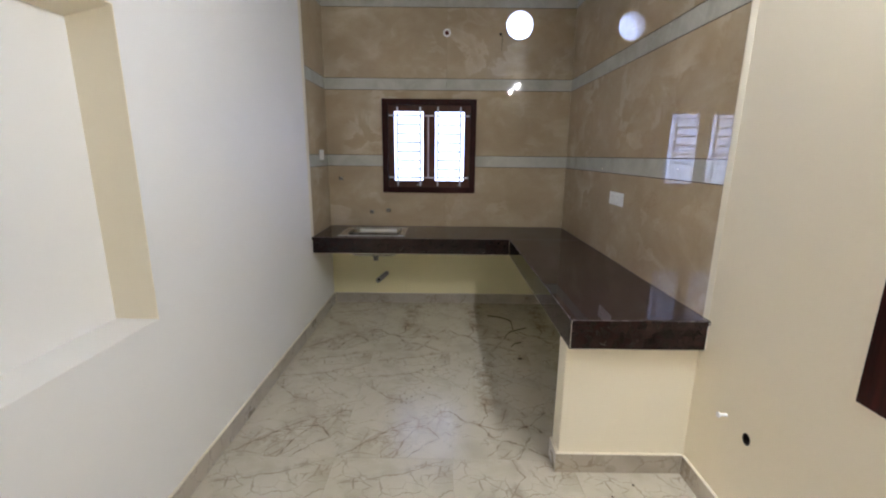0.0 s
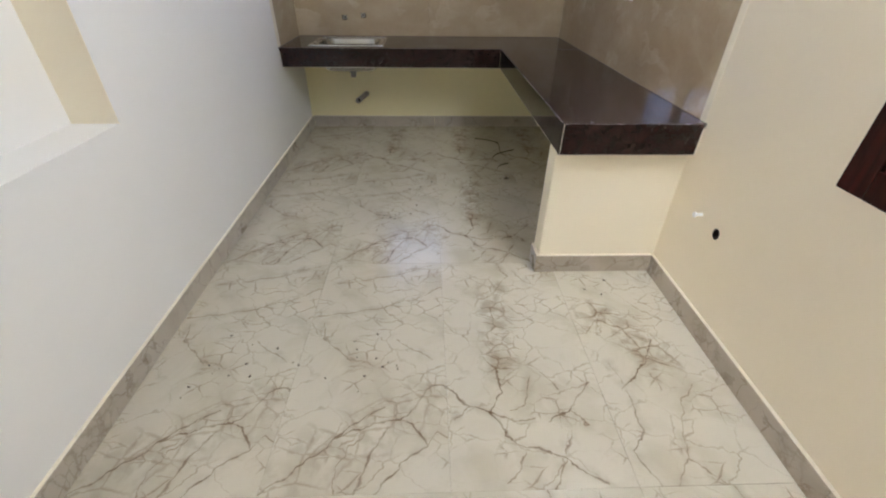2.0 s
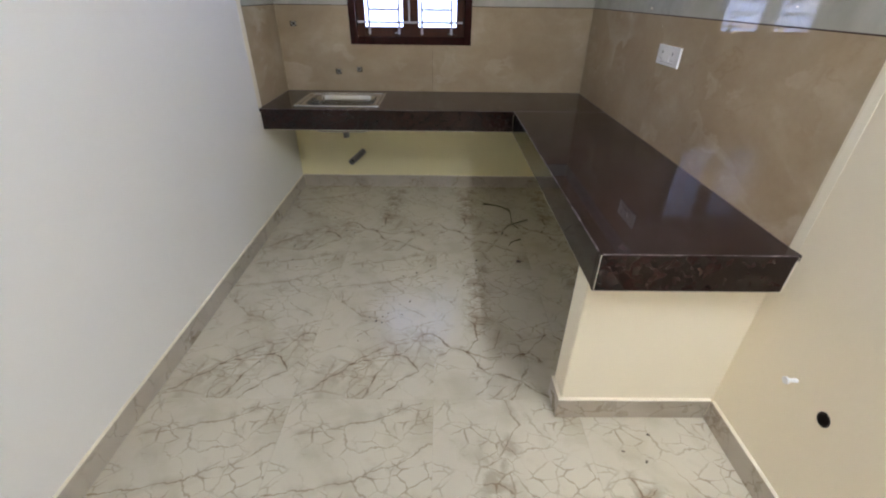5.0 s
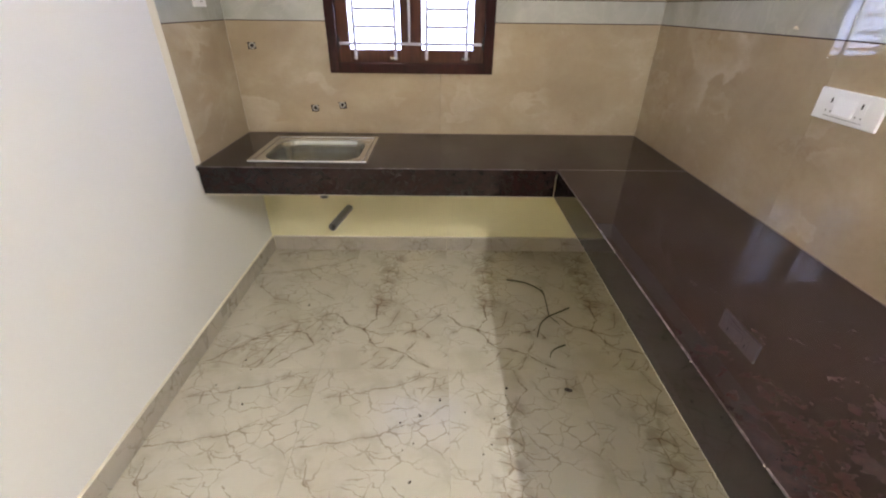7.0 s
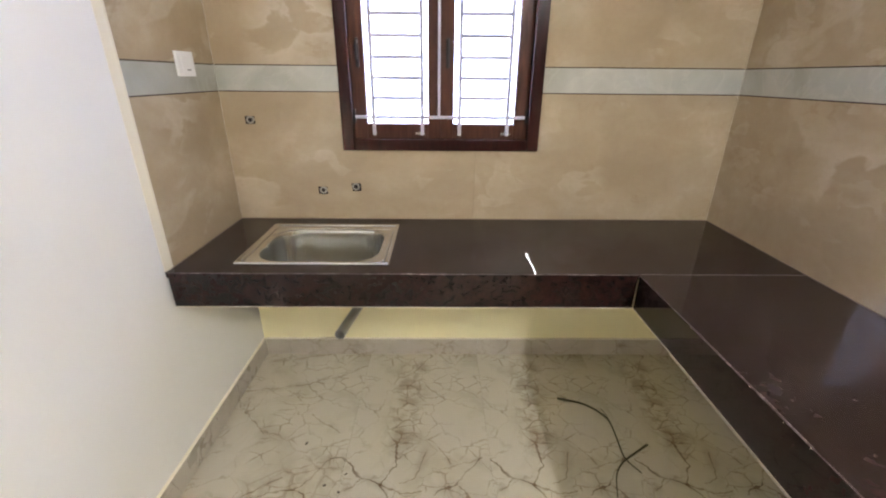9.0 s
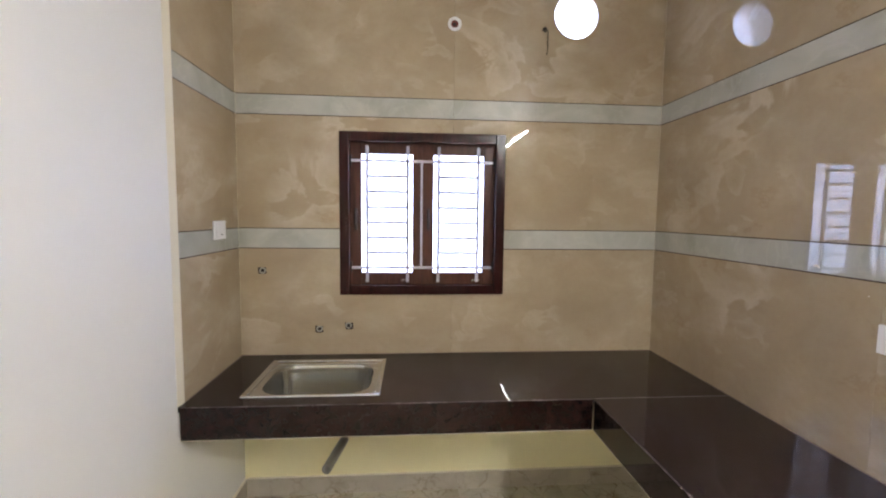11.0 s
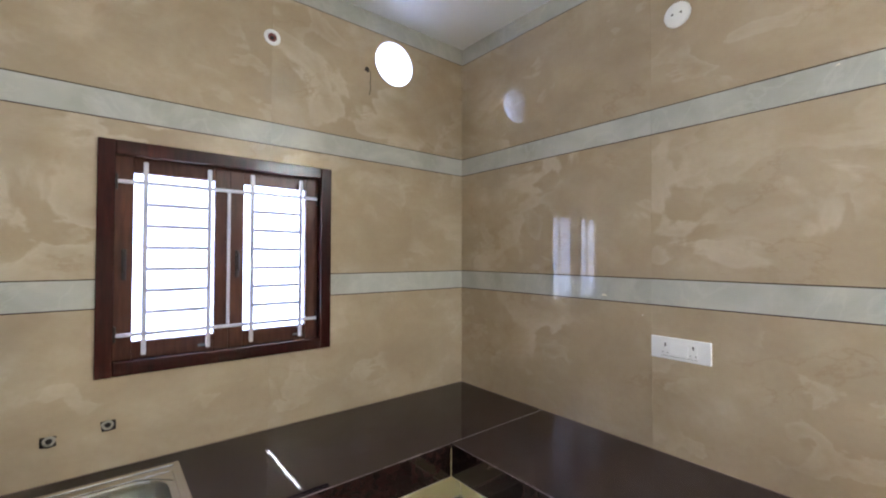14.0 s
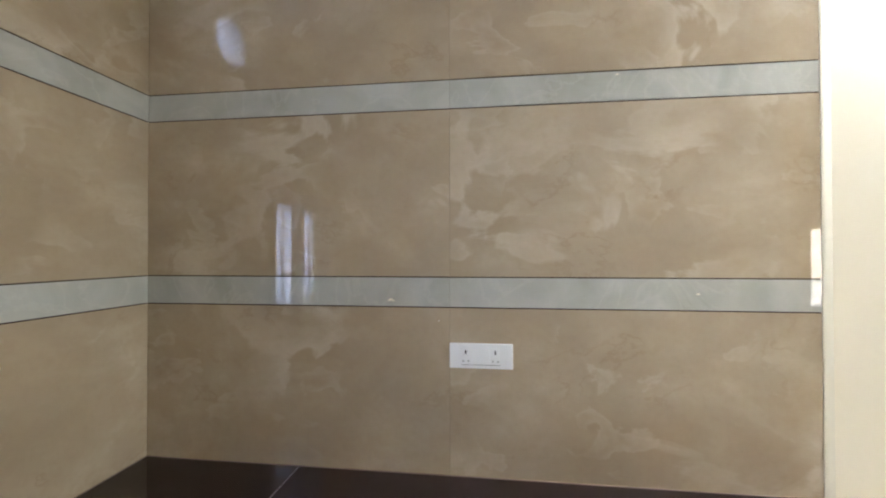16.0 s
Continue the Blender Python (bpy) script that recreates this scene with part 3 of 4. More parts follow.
# ---- windows ----
def kitchen_window():
    w = tagged(new("window_1"), "dark varnished wooden casement window with white iron grille", "window", kind="structure")
    x0, x1, z0, z1 = WIN
    f = 0.053
    for name, args in (("frame_jamb", (x0, x0 + f, -0.016, 0.10, z0, z1)), ("frame_jamb", (x1 - f, x1, -0.016, 0.10, z0, z1)),
                       ("frame_head", (x0 + f, x1 - f, -0.0155, 0.10, z1 - f, z1)), ("frame_sill", (x0 + f, x1 - f, -0.0155, 0.10, z0, z0 + f))):
        part(name, boxed(*args, bevel=0.004, seg=2), WOOD, w)
    mid = (x0 + x1) / 2
    for a, b in ((x0 + f, mid), (mid, x1 - f)):
        st, y0, y1 = 0.058, 0.032, 0.068
        lo, hi = z0 + f - 0.003, z1 - f + 0.003
        sash = part("sash", boxed(a if a > mid - 0.01 else a - 0.003, a + st, y0, y1, lo, hi, bevel=0.003), SASH, w, "red-brown wooden casement sash")
        part("stile", boxed(b - st, b if b < mid + 0.01 else b + 0.003, y0, y1, lo, hi, bevel=0.003), SASH, sash)
        part("rail", boxed(a + st, b - st, y0 + 0.001, y1, hi - 0.06, hi, bevel=0.003), SASH, sash)
        part("rail", boxed(a + st, b - st, y0 + 0.001, y1, lo, lo + 0.066, bevel=0.003), SASH, sash)
        pane = part("pane", boxed(a + st - 0.004, b - st + 0.004, 0.048, 0.052, lo + 0.062, hi - 0.056), GLASS, sash, "bright clear glass pane")
        pane.visible_shadow = False
        hx = a + 0.03
        handle = boxed(hx - 0.008, hx + 0.008, 0.024, 0.032, 1.50, 1.62, bevel=0.003)
        tube(handle, (hx, 0.026, 1.60), (hx, 0.006, 1.60), 0.006, 10)
        box(handle, hx - 0.006, hx + 0.006, 0.000, 0.009, 1.53, 1.61, bevel=0.003)
        bolt = boxed(b - st - 0.06, b - st - 0.02, 0.026, 0.032, lo + 0.018, lo + 0.03, bevel=0.001)
        tube(bolt, (b - st - 0.055, 0.023, lo + 0.024), (b - st - 0.015, 0.023, lo + 0.024), 0.003, 8)
        part("bolt", bolt, STEEL, sash, "small steel bolt")
        hinge_x = a + 0.004 if a < mid - 0.1 else b - 0.004
        for hz in (lo + 0.10, hi - 0.10):
            part("hinge", tubed((hinge_x, 0.028, hz - 0.03), (hinge_x, 0.028, hz + 0.03), 0.005, 8), BLACK, sash, "dark hinge")
        part("handle", handle, BLACK, sash, "black metal handle")
    part("meeting_strip", boxed(mid - 0.012, mid + 0.012, 0.068, 0.076, z0 + f, z1 - f), SASH, w)
    g = 0.0055
    gy = 0.008
    grille = part("grille", boxed(0.600, 1.372, gy - g, gy + g, 1.868, 1.882, bevel=0.002), BAR, w, "white painted iron grille")
    part("bar", boxed(0.600, 1.372, gy - g, gy + g, 1.287, 1.301, bevel=0.002), BAR, grille)
    for x in (0.685, 0.904, 1.073, 1.290):
        part("bar", boxed(x - 0.008, x + 0.008, gy - 0.013, gy - 0.001, 1.215, 1.955, bevel=0.002), BAR, grille)
    part("bar", boxed(0.974, 0.986, gy - g, gy + g, 1.300, 1.869, bevel=0.002), BAR, grille)
    for i in range(6):
        z = 1.792 - 0.0832 * i
        for a, b in ((0.690, 0.899), (1.078, 1.285)):
            part("rod", boxed(a, b, gy - 0.005, gy + 0.005, z - 0.0075, z + 0.0075, bevel=0.0015), BAR, grille)
    # outer plaster reveal is the wall itself; a plain sill closes the foot
    part("outer_sill", boxed(x0 + 0.001, x1 - 0.001, 0.101, 0.17, z0 + 0.0005, z0 + 0.02, bevel=0.003), CEILING, w)


def side_window(name, u0, u1, z0, z1, face, inward, glazed):
    """A wooden window in a side wall: face is the wall's plane, inward +1 or -1 the way into the room along x."""
    w = tagged(new(name), "dark varnished wooden window frame with closed shutters" if not glazed else "wooden hall window with iron bars and bright panes", "window", kind="structure")
    f = 0.085 if not glazed else 0.06
    xs = lambda d0, d1: (min(face + inward * d0, face + inward * d1), max(face + inward * d0, face + inward * d1))
    for nm, a, b, c, d in (("frame_jamb", u0, u0 + f, z0, z1), ("frame_jamb", u1 - f, u1, z0, z1), ("frame_head", u0 + f, u1 - f, z1 - f, z1), ("frame_sill", u0 + f, u1 - f, z0, z0 + f)):
        part(nm, boxed(*xs(-0.10, 0.014), a, b, c, d, bevel=0.004, seg=2), WOOD, w)
    mid = (u0 + u1) / 2
    for a, b in ((u0 + f, mid), (mid, u1 - f)):
        if glazed:
            pane = part("pane", boxed(*xs(-0.06, -0.055), a + 0.03, b - 0.03, z0 + f, z1 - f), GLASS, w)
            pane.visible_shadow = False
            part("stile", boxed(*xs(-0.08, -0.04), a, a + 0.04, z0 + f, z1 - f, bevel=0.003), SASH, w)
            part("stile", boxed(*xs(-0.08, -0.04), b - 0.04, b, z0 + f, z1 - f, bevel=0.003), SASH, w)
        else:
            leaf = part("shutter", boxed(*xs(-0.085, -0.05), a + 0.002, b - 0.002, z0 + f, z1 - f, bevel=0.004), WOOD, w, "dark closed wooden shutter")
            part("panel", boxed(*xs(-0.05, -0.044), a + 0.07, b - 0.07, z0 + f + 0.08, z1 - f - 0.08, bevel=0.003), WOOD, leaf)
    if glazed:
        for i in range(5):
            z = z0 + f + (z1 - z0 - 2 * f) * (i + 0.5) / 5
            part("bar", boxed(*xs(-0.02, -0.008), u0 + f, u1 - f, z - 0.006, z + 0.006, bevel=0.002), BAR, w)


kitchen_window()
side_window("window_2", *R_WIN, XP_R, -1, False)
side_window("window_3", *H_WIN, HALL_L, 1, True)
structure("backdrop", boxed(-9.0, 10.0, 1.8, 1.82, -0.5, 7.0), DAYLIGHT, "bright hazy daylight outside the kitchen window", "backdrop")
# added glowing plane, out of every view, that throws light up at the ceiling
structure("backdrop", boxed(-3.0, 5.5, 0.3, 1.79, -0.52, -0.5), GROUND_GLOW, "unseen glowing plane added to light the ceiling from below", "backdrop")
structure("backdrop", boxed(HALL_L - 1.22, HALL_L - 1.2, -9.0, -3.8, -0.5, 3.6), HALLDAY, "bright hazy daylight outside the hall window", "backdrop")


# ---- the tube light above the side window ----
def tube_light():
    at = (XP_R, -3.20, 2.60)
    t = thing("tube_light", at, "white batten tube light lit on the painted wall", "lamp")
    part("housing", boxed(XP_R - 0.022, XP_R, -3.80, -2.60, 2.582, 2.622, bevel=0.003), PLASTIC, t)
    lamp = tubed((XP_R - 0.036, -3.77, 2.60), (XP_R - 0.036, -2.63, 2.60), 0.013, 16)
    part("diffuser", lamp, LED, t, "glowing cool white tube")
    for y in (-3.79, -2.61):
        part("end_cap", boxed(XP_R - 0.052, XP_R - 0.020, y - 0.016, y + 0.016, 2.582, 2.618, bevel=0.004), PLASTIC, t)


tube_light()


# ---- worktop, sink and waste pipe ----
def worktop():
    at = (1.71, -0.62, UNDER)
    w = thing("worktop", at, "L-shaped polished dark brown granite kitchen worktop, dusty", "worktop")
    fx, fy, ny = 1.708, -0.622, -2.422
    hole = (0.235, 0.772, -0.528, -0.118)
    flat = lambda u, v, d: (u, v, d)
    part("slab", plate((XT_L - 0.004, XT_R + 0.004), (fy + 0.001, 0.004), flat, (COUNTER - 0.022, COUNTER), [hole]), GRANITE, w)
    part("slab", boxed(fx + 0.001, XT_R + 0.004, ny + 0.002, fy, COUNTER - 0.022, COUNTER - 0.0005, bevel=0.0008), GRANITE, w)
    edge = dict(bevel=0.004, seg=2)
    part("apron", boxed(XT_L + 0.002, fx - 0.001, fy - 0.001, fy + 0.017, UNDER, COUNTER - 0.0005, **edge), GRANITE, w)
    part("apron", boxed(fx, fx + 0.018, ny + 0.0195, fy - 0.001, UNDER, COUNTER - 0.001, **edge), GRANITE, w)
    part("apron", boxed(fx + 0.0045, XT_R - 0.006, ny, ny + 0.018, UNDER, COUNTER - 0.001, **edge), GRANITE, w)
    part("apron_corner", boxed(fx, fx + 0.0028, ny + 0.0005, ny + 0.0195, UNDER, COUNTER - 0.001, bevel=0.0008), GRANITE, w)
    part("corner_joint", boxed(fx + 0.0026, fx + 0.0050, ny + 0.0012, ny + 0.016, UNDER + 0.002, COUNTER - 0.003), PUTTY, w, "pale filled joint")
    part("corner_joint", boxed(fx - 0.0012, fx - 0.0002, fy - 0.002, fy - 0.0008, UNDER + 0.004, COUNTER - 0.006), JOINT, w, "grey filled joint")
    part("slab_joint", boxed(fx + 0.006, XT_R, fy - 0.0002, fy + 0.0016, COUNTER - 0.01, COUNTER + 0.0003), JOINT, w, "grey filled joint")
    part("end_joint", boxed(XT_R - 0.006, XP_R - 0.001, ny + 0.002, ny + 0.02, UNDER, COUNTER - 0.002, bevel=0.002), PUTTY, w, "cream filled joint")
    for args in ((XT_L, fx, fy + 0.0012, fy + 0.015, UNDER - 0.0035, UNDER - 0.0002), (fx + 0.002, fx + 0.015, -2.25, fy, UNDER - 0.0035, UNDER - 0.0002), (fx + 0.004, XT_R, ny + 0.002, ny + 0.016, UNDER - 0.0035, UNDER - 0.0002)):
        part("paint_bead", boxed(*args, bevel=0.001), PUTTY, w, "cream paint bead")
    for args in ((XT_L, XT_R, -0.005, -0.0003, COUNTER - 0.001, COUNTER + 0.003), (XT_L + 0.0003, XT_L + 0.005, fy + 0.03, -0.005, COUNTER - 0.001, COUNTER + 0.003),
                 (XT_R - 0.005, XT_R - 0.0003, -2.366, -0.005, COUNTER - 0.001, COUNTER + 0.003)):
        part("sealant", boxed(*args, bevel=0.0015), SEAL, w, "brown sealant bead")
    rng = random.Random(21)
    # pale strands along the top edges: worn stone plus a painted chamfer highlight
    for a, b in (((XT_L + 0.006, fy + 0.0008), (fx - 0.002, fy + 0.0008)), ((fx + 0.0018, fy - 0.004), (fx + 0.0018, ny + 0.022)), ((fx + 0.008, ny + 0.0018), (XT_R - 0.008, ny + 0.0018))):
        bm = bmesh.new()
        n = int(math.hypot(b[0] - a[0], b[1] - a[1]) / 0.05)
        spots = [(a[0] + (b[0] - a[0]) * i / n, a[1] + (b[1] - a[1]) * i / n, COUNTER - 0.0018 - rng.uniform(0, 0.0008)) for i in range(n + 1)]
        for p, q in zip(spots, spots[1:]):
            tube(bm, p, q, rng.uniform(0.0016, 0.0027), 6)
        part("worn_edge", bm, ARRIS, w, "pale worn stone edge with painted highlight")
    # cast slab that carries the stone
    part("core", plate((XP_L, XP_R), (fy + 0.018, 0.012), flat, (COUNTER - 0.09, COUNTER - 0.0225), [hole]), CREAM, w, "cream painted concrete slab")
    part("core", boxed(fx + 0.0185, XP_R, ny + 0.0185, fy + 0.0175, COUNTER - 0.09, COUNTER - 0.0225), CREAM, w, "cream painted concrete slab")


def rounded(x0, x1, y0, y1, r, z, n=7):
    pts = []
    for cx, cy, a in ((x1 - r, y1 - r, 0), (x0 + r, y1 - r, 90), (x0 + r, y0 + r, 180), (x1 - r, y0 + r, 270)):
        for i in range(n):
            t = radians(a + 90 * i / (n - 1))
            pts.append((cx + r * math.cos(t), cy + r * math.sin(t), z))
    return pts


def sink():
    s = thing("sink", (0.5, -0.32, COUNTER), "stainless steel single-bowl sink set into the granite worktop", "sink")
    c = COUNTER
    o = (0.208, 0.795, -0.546, -0.096)
    b = (0.268, 0.742, -0.520, -0.178)
    grow = lambda q, d: (q[0] - d, q[1] + d, q[2] - d, q[3] + d)
    bm = bmesh.new()
    rings = [rounded(*o, 0.006, c + 0.0005), rounded(*grow(o, -0.001), 0.006, c + 0.006), rounded(*grow(o, -0.006), 0.006, c + 0.007),
             rounded(*grow(o, -0.014), 0.012, c + 0.003), rounded(*grow(b, 0.008), 0.105, c + 0.003), rounded(*grow(b, 0.002), 0.10, c + 0.001),
             rounded(*b, 0.098, c - 0.006), rounded(*grow(b, -0.006), 0.094, c - 0.05), rounded(*grow(b, -0.012), 0.09, c - 0.165),
             rounded(*grow(b, -0.03), 0.075, c - 0.192), rounded(*grow(b, -0.06), 0.05, c - 0.202), rounded(0.47, 0.54, -0.38, -0.31, 0.034, c - 0.206)]
    loft(bm, rings[5:], close_last=True)
    part("bowl", bm, STEEL, s, smooth=True)
    bm = bmesh.new()
    loft(bm, rings[:6])
    part("rim", bm, RIM, s, "pale brushed steel rim", smooth=True)
    part("rim_bead", boxed(0.235, 0.775, -0.122, -0.106, c + 0.003, c + 0.0085, bevel=0.003, seg=2), RIM, s, smooth=False)
    part("rim_bead", boxed(0.252, 0.758, -0.168, -0.150, c + 0.003, c + 0.0065, bevel=0.002, seg=2), RIM, s)
    for x in (0.229, 0.765):
        part("rim_bead", boxed(x, x + 0.010, -0.520, -0.160, c + 0.003, c + 0.0075, bevel=0.002, seg=2), RIM, s)
    for x in (0.268, 0.742):
        corner = bmesh.new()
        tip = 1 if x < 0.5 else -1
        loft(corner, [[(x - 0.018 * tip, -0.17, c + h), (x + 0.085 * tip, -0.17, c + h), (x + 0.030 * tip, -0.195, c + h), (x - 0.018 * tip, -0.245, c + h)] for h in (0.0031, 0.0052)], True)
        part("rim_corner", corner, RIM, s, "raised pressed steel corner")
    part("drain", tubed((0.505, -0.345, c - 0.2058), (0.505, -0.345, c - 0.203), 0.03, 24), STEEL, s)
    bm = tubed((0.505, -0.345, c - 0.207), (0.505, -0.345, c - 0.230), 0.034, 20)
    tube(bm, (0.505, -0.345, c - 0.230), (0.505, -0.345, c - 0.268), 0.022, 20)
    part("waste_coupling", bm, PVC, s, "grey plastic waste coupling")


def waste_pipe():
    p = thing("waste_pipe", (0.552, 0.012, 0.312), "grey plastic waste pipe stub sticking out of the wall", "pipe")
    a, b = Vector((0.552, 0.012, 0.312)), Vector((0.514, -0.30, 0.330))
    bm = bmesh.new()
    q = (b - a).normalized()
    x = q.cross(Vector((0, 0, 1))).normalized()
    y = x.cross(q)
    ring = lambda r, at: [at + r * (x * math.cos(2 * math.pi * i / 24) + y * math.sin(2 * math.pi * i / 24)) for i in range(24)]
    loft(bm, [ring(0.0235, a), ring(0.0235, b), ring(0.0195, b), ring(0.0195, b - q * 0.12)])
    part("barrel", bm, PVC, p, smooth=False)
    bm = bmesh.new()
    loft(bm, [ring(0.0194, b - q * 0.06), ring(0.0, b - q * 0.0601)])
    part("hollow", bm, DARK, p, "dark hollow end")


worktop()
sink()
waste_pipe()


# ---- fittings on the walls ----
def tap_point(x, z, turn):
    t = thing("tap_point", (x, 0, z), "pale threaded water point in a roughly cut square tile hole", "water point", "water points over the sink")
    rng = random.Random(int(x * 1000))
    cut = [(x + sx * (0.022 + rng.uniform(-0.003, 0.003)), z + sz * (0.019 + rng.uniform(-0.003, 0.003))) for sx, sz in ((-1, -1), (0.1, -1.05), (1, -0.9), (1, 0.2), (0.95, 1), (-1, 1))]
    bm = bmesh.new()
    loft(bm, [[(a, -0.0002, b) for a, b in cut], [(a, -0.0009, b) for a, b in cut]], True)
    part("cut_hole", bm, DARK, t, "dark rough-cut tile hole")
    cx, cz = x + 0.003 * math.cos(turn), z + 0.003 * math.sin(turn)
    ring = lambda r, y: [(cx + r * math.cos(turn + i * math.pi / 9) * (1.18 if i in (0, 1, 17) else 1.0), y, cz + r * math.sin(turn + i * math.pi / 9)) for i in range(18)]
    bm = bmesh.new()
    loft(bm, [ring(0.0175, -0.001), ring(0.0170, -0.0045), ring(0.0155, -0.005), ring(0.0100, -0.005), ring(0.0092, -0.0012)])
    part("collar", bm, BRASS, t, "dusty pale grey collar")
    part("socket", tubed((cx, -0.0010, cz), (cx, -0.0022, cz), 0.0092, 16), DARK, t, "dark threaded socket")


for x, z, turn in ((0.123, 1.277, 0.4), (0.422, 0.953, 0.8), (0.585, 0.971, 2.6)):
    tap_point(x, z, turn)


def socket_plate():
    y0, y1, z0, z1 = -1.398, -1.179, 1.190, 1.277
    x = XT_R
    t = thing("socket_plate", (x, (y0 + y1) / 2, z0), "white plastic double socket plate on the tiled wall", "socket")
    part("plate", boxed(x - 0.010, x - 0.0002, y0, y1, z0, z1, bevel=0.003, seg=2), PLASTIC, t)
    part("insert", boxed(x - 0.0118, x - 0.0101, -1.352, -1.222, z0 + 0.014, z1 - 0.014, bevel=0.0008), PLASTIC, t, "raised white insert")
    # grey strip that draws the shadow along the insert's lower edge
    part("shadow_strip", boxed(x - 0.0108, x - 0.0101, -1.3535, -1.2205, z0 + 0.0125, z0 + 0.0138), PVC, t, "grey strip painted as the shadow below the insert")
    for yc in (-1.236, -1.338):
        m = part("module", boxed(x - 0.0128, x - 0.0119, yc - 0.013, yc + 0.013, z0 + 0.018, z1 - 0.018, bevel=0.0004), PLASTIC, t)
        part("slot", boxed(x - 0.0134, x - 0.0129, yc - 0.0025, yc + 0.0025, z0 + 0.050, z0 + 0.064), DARK, m, "dark pin slot")
        for s in (-0.009, 0.009):
            part("slot", tubed((x - 0.0129, yc + s, z0 + 0.027), (x - 0.0134, yc + s, z0 + 0.027), 0.0026, 8), PVC, m, "grey pin hole")
    bm = bmesh.new()
    loft(bm, [[(x - d, a, b) for a, b in ((-1.320, z0 + 0.020), (-1.254, z0 + 0.020), (-1.254, z1 - 0.020), (-1.320, z1 - 0.020))] for d in (0.0119,)] +
             [[(x - 0.019, -1.319, z0 + 0.022), (x - 0.019, -1.255, z0 + 0.022), (x - 0.0128, -1.255, z1 - 0.022), (x - 0.0128, -1.319, z1 - 0.022)]], True, True)
    part("rocker", bm, PLASTIC, t, "white tilted rocker switch")


def switch_plate():
    x = XT_L
    t = thing("switch_plate", (x, -0.229, 1.461), "small white plastic switch plate on the tiled wall", "switch")
    part("plate", boxed(x + 0.0002, x + 0.010, -0.288, -0.172, 1.459, 1.547, bevel=0.003, seg=2), PLASTIC, t)
    part("rocker", boxed(x + 0.0101, x + 0.014, -0.262, -0.205, 1.477, 1.529, bevel=0.002), PLASTIC, t)
    part("slot", boxed(x + 0.0141, x + 0.0146, -0.236, -0.212, 1.480, 1.484), PVC, t)


def wiring_points():
    t = thing("conduit_ring", (1.15, 0, 2.60), "round white conduit opening with a red-brown hollow", "conduit")
    bm = bmesh.new()
    circ = lambda r, d: [(1.15 + r * math.cos(2 * math.pi * i / 28), d, 2.60 + r * math.sin(2 * math.pi * i / 28)) for i in range(28)]
    loft(bm, [circ(0.037, -0.0002), circ(0.036, -0.004), circ(0.022, -0.005), circ(0.019, -0.0006)])
    part("ring", bm, PLASTIC, t, "white plaster ring")
    part("hollow", tubed((1.15, -0.0004, 2.60), (1.15, -0.0012, 2.60), 0.0195, 20), RED, t, "red-brown hollow")
    part("core_hole", tubed((1.148, -0.0013, 2.597), (1.148, -0.0018, 2.597), 0.009, 12), DARK, t, "dark hole")

    t = thing("wire_outlet", (1.638, 0, 2.592), "broken dark hole in the tile with a loose thin wire", "wire outlet")
    bm = bmesh.new()
    rag = [(1.638 + (0.014 + 0.005 * math.sin(i * 2.3)) * math.cos(i * math.pi / 5), -0.0008, 2.592 + (0.013 + 0.004 * math.cos(i * 3.1)) * math.sin(i * math.pi / 5)) for i in range(10)]
    loft(bm, [[(p[0], -0.0002, p[2]) for p in rag], rag], close_last=True)
    part("hole", bm, DARK, t, "dark broken hole")
    part("wire", strand([(1.640, -0.002, 2.590), (1.652, -0.012, 2.580), (1.655, -0.011, 2.55), (1.653, -0.009, 2.51), (1.657, -0.010, 2.50), (1.649, -0.008, 2.455)], 0.0022), STEM, t, "thin dark wire")

    x = XT_R
    t = thing("lamp_base", (x, -1.285, 2.56), "round white plastic cover with two holes on tile", "ceiling rose")
    part("disc", lathe_x(x, -1.285, 2.56, [(0.050, 0.0), (0.049, 0.006), (0.042, 0.009), (0.0, 0.0095)]), PLASTIC, t, smooth=True)
    for s in (-0.016, 0.016):
        part("hole", tubed((x - 0.0094, -1.285 + s, 2.562), (x - 0.0102, -1.285 + s, 2.562), 0.0045, 10), DARK, t, "dark screw hole")

    x = XP_R
    t = thing("wall_plug", (x, -2.606, 0.473), "white plastic plug sticking out of the wall", "plug")
    bm = tubed((x, -2.606, 0.473), (x - 0.030, -2.606, 0.474), 0.0075, 10, 0.006)
    part("shank", bm, PLASTIC, t)
    part("head", tubed((x - 0.030, -2.606, 0.474), (x - 0.037, -2.606, 0.474), 0.012, 12), PLASTIC, t)


def strand(points, r, taper=1.0, seg=6):
    bm = bmesh.new()
    pts = [Vector(p) for p in points]
    fine = []
    for i in range(len(pts) - 1):
        p0, p1, p2, p3 = pts[max(i - 1, 0)], pts[i], pts[i + 1], pts[min(i + 2, len(pts) - 1)]
        for k in range(5):
            t = k / 5
            fine.append(0.5 * ((2 * p1) + (p2 - p0) * t + (2 * p0 - 5 * p1 + 4 * p2 - p3) * t * t + (3 * p1 - p0 - 3 * p2 + p3) * t ** 3))
    fine.append(pts[-1])
    rings = []
    for i, p in enumerate(fine):
        d = (fine[min(i + 1, len(fine) - 1)] - fine[max(i - 1, 0)]).normalized()
        a = d.cross(Vector((0.3, 0.1, 1))).normalized()
        b = d.cross(a)
        q = r * (1 - (1 - taper) * i / len(fine))
        rings.append([p + q * (a * math.cos(2 * math.pi * s / seg) + b * math.sin(2 * math.pi * s / seg)) for s in range(seg)])
    loft(bm, rings, True, True)
    return bm


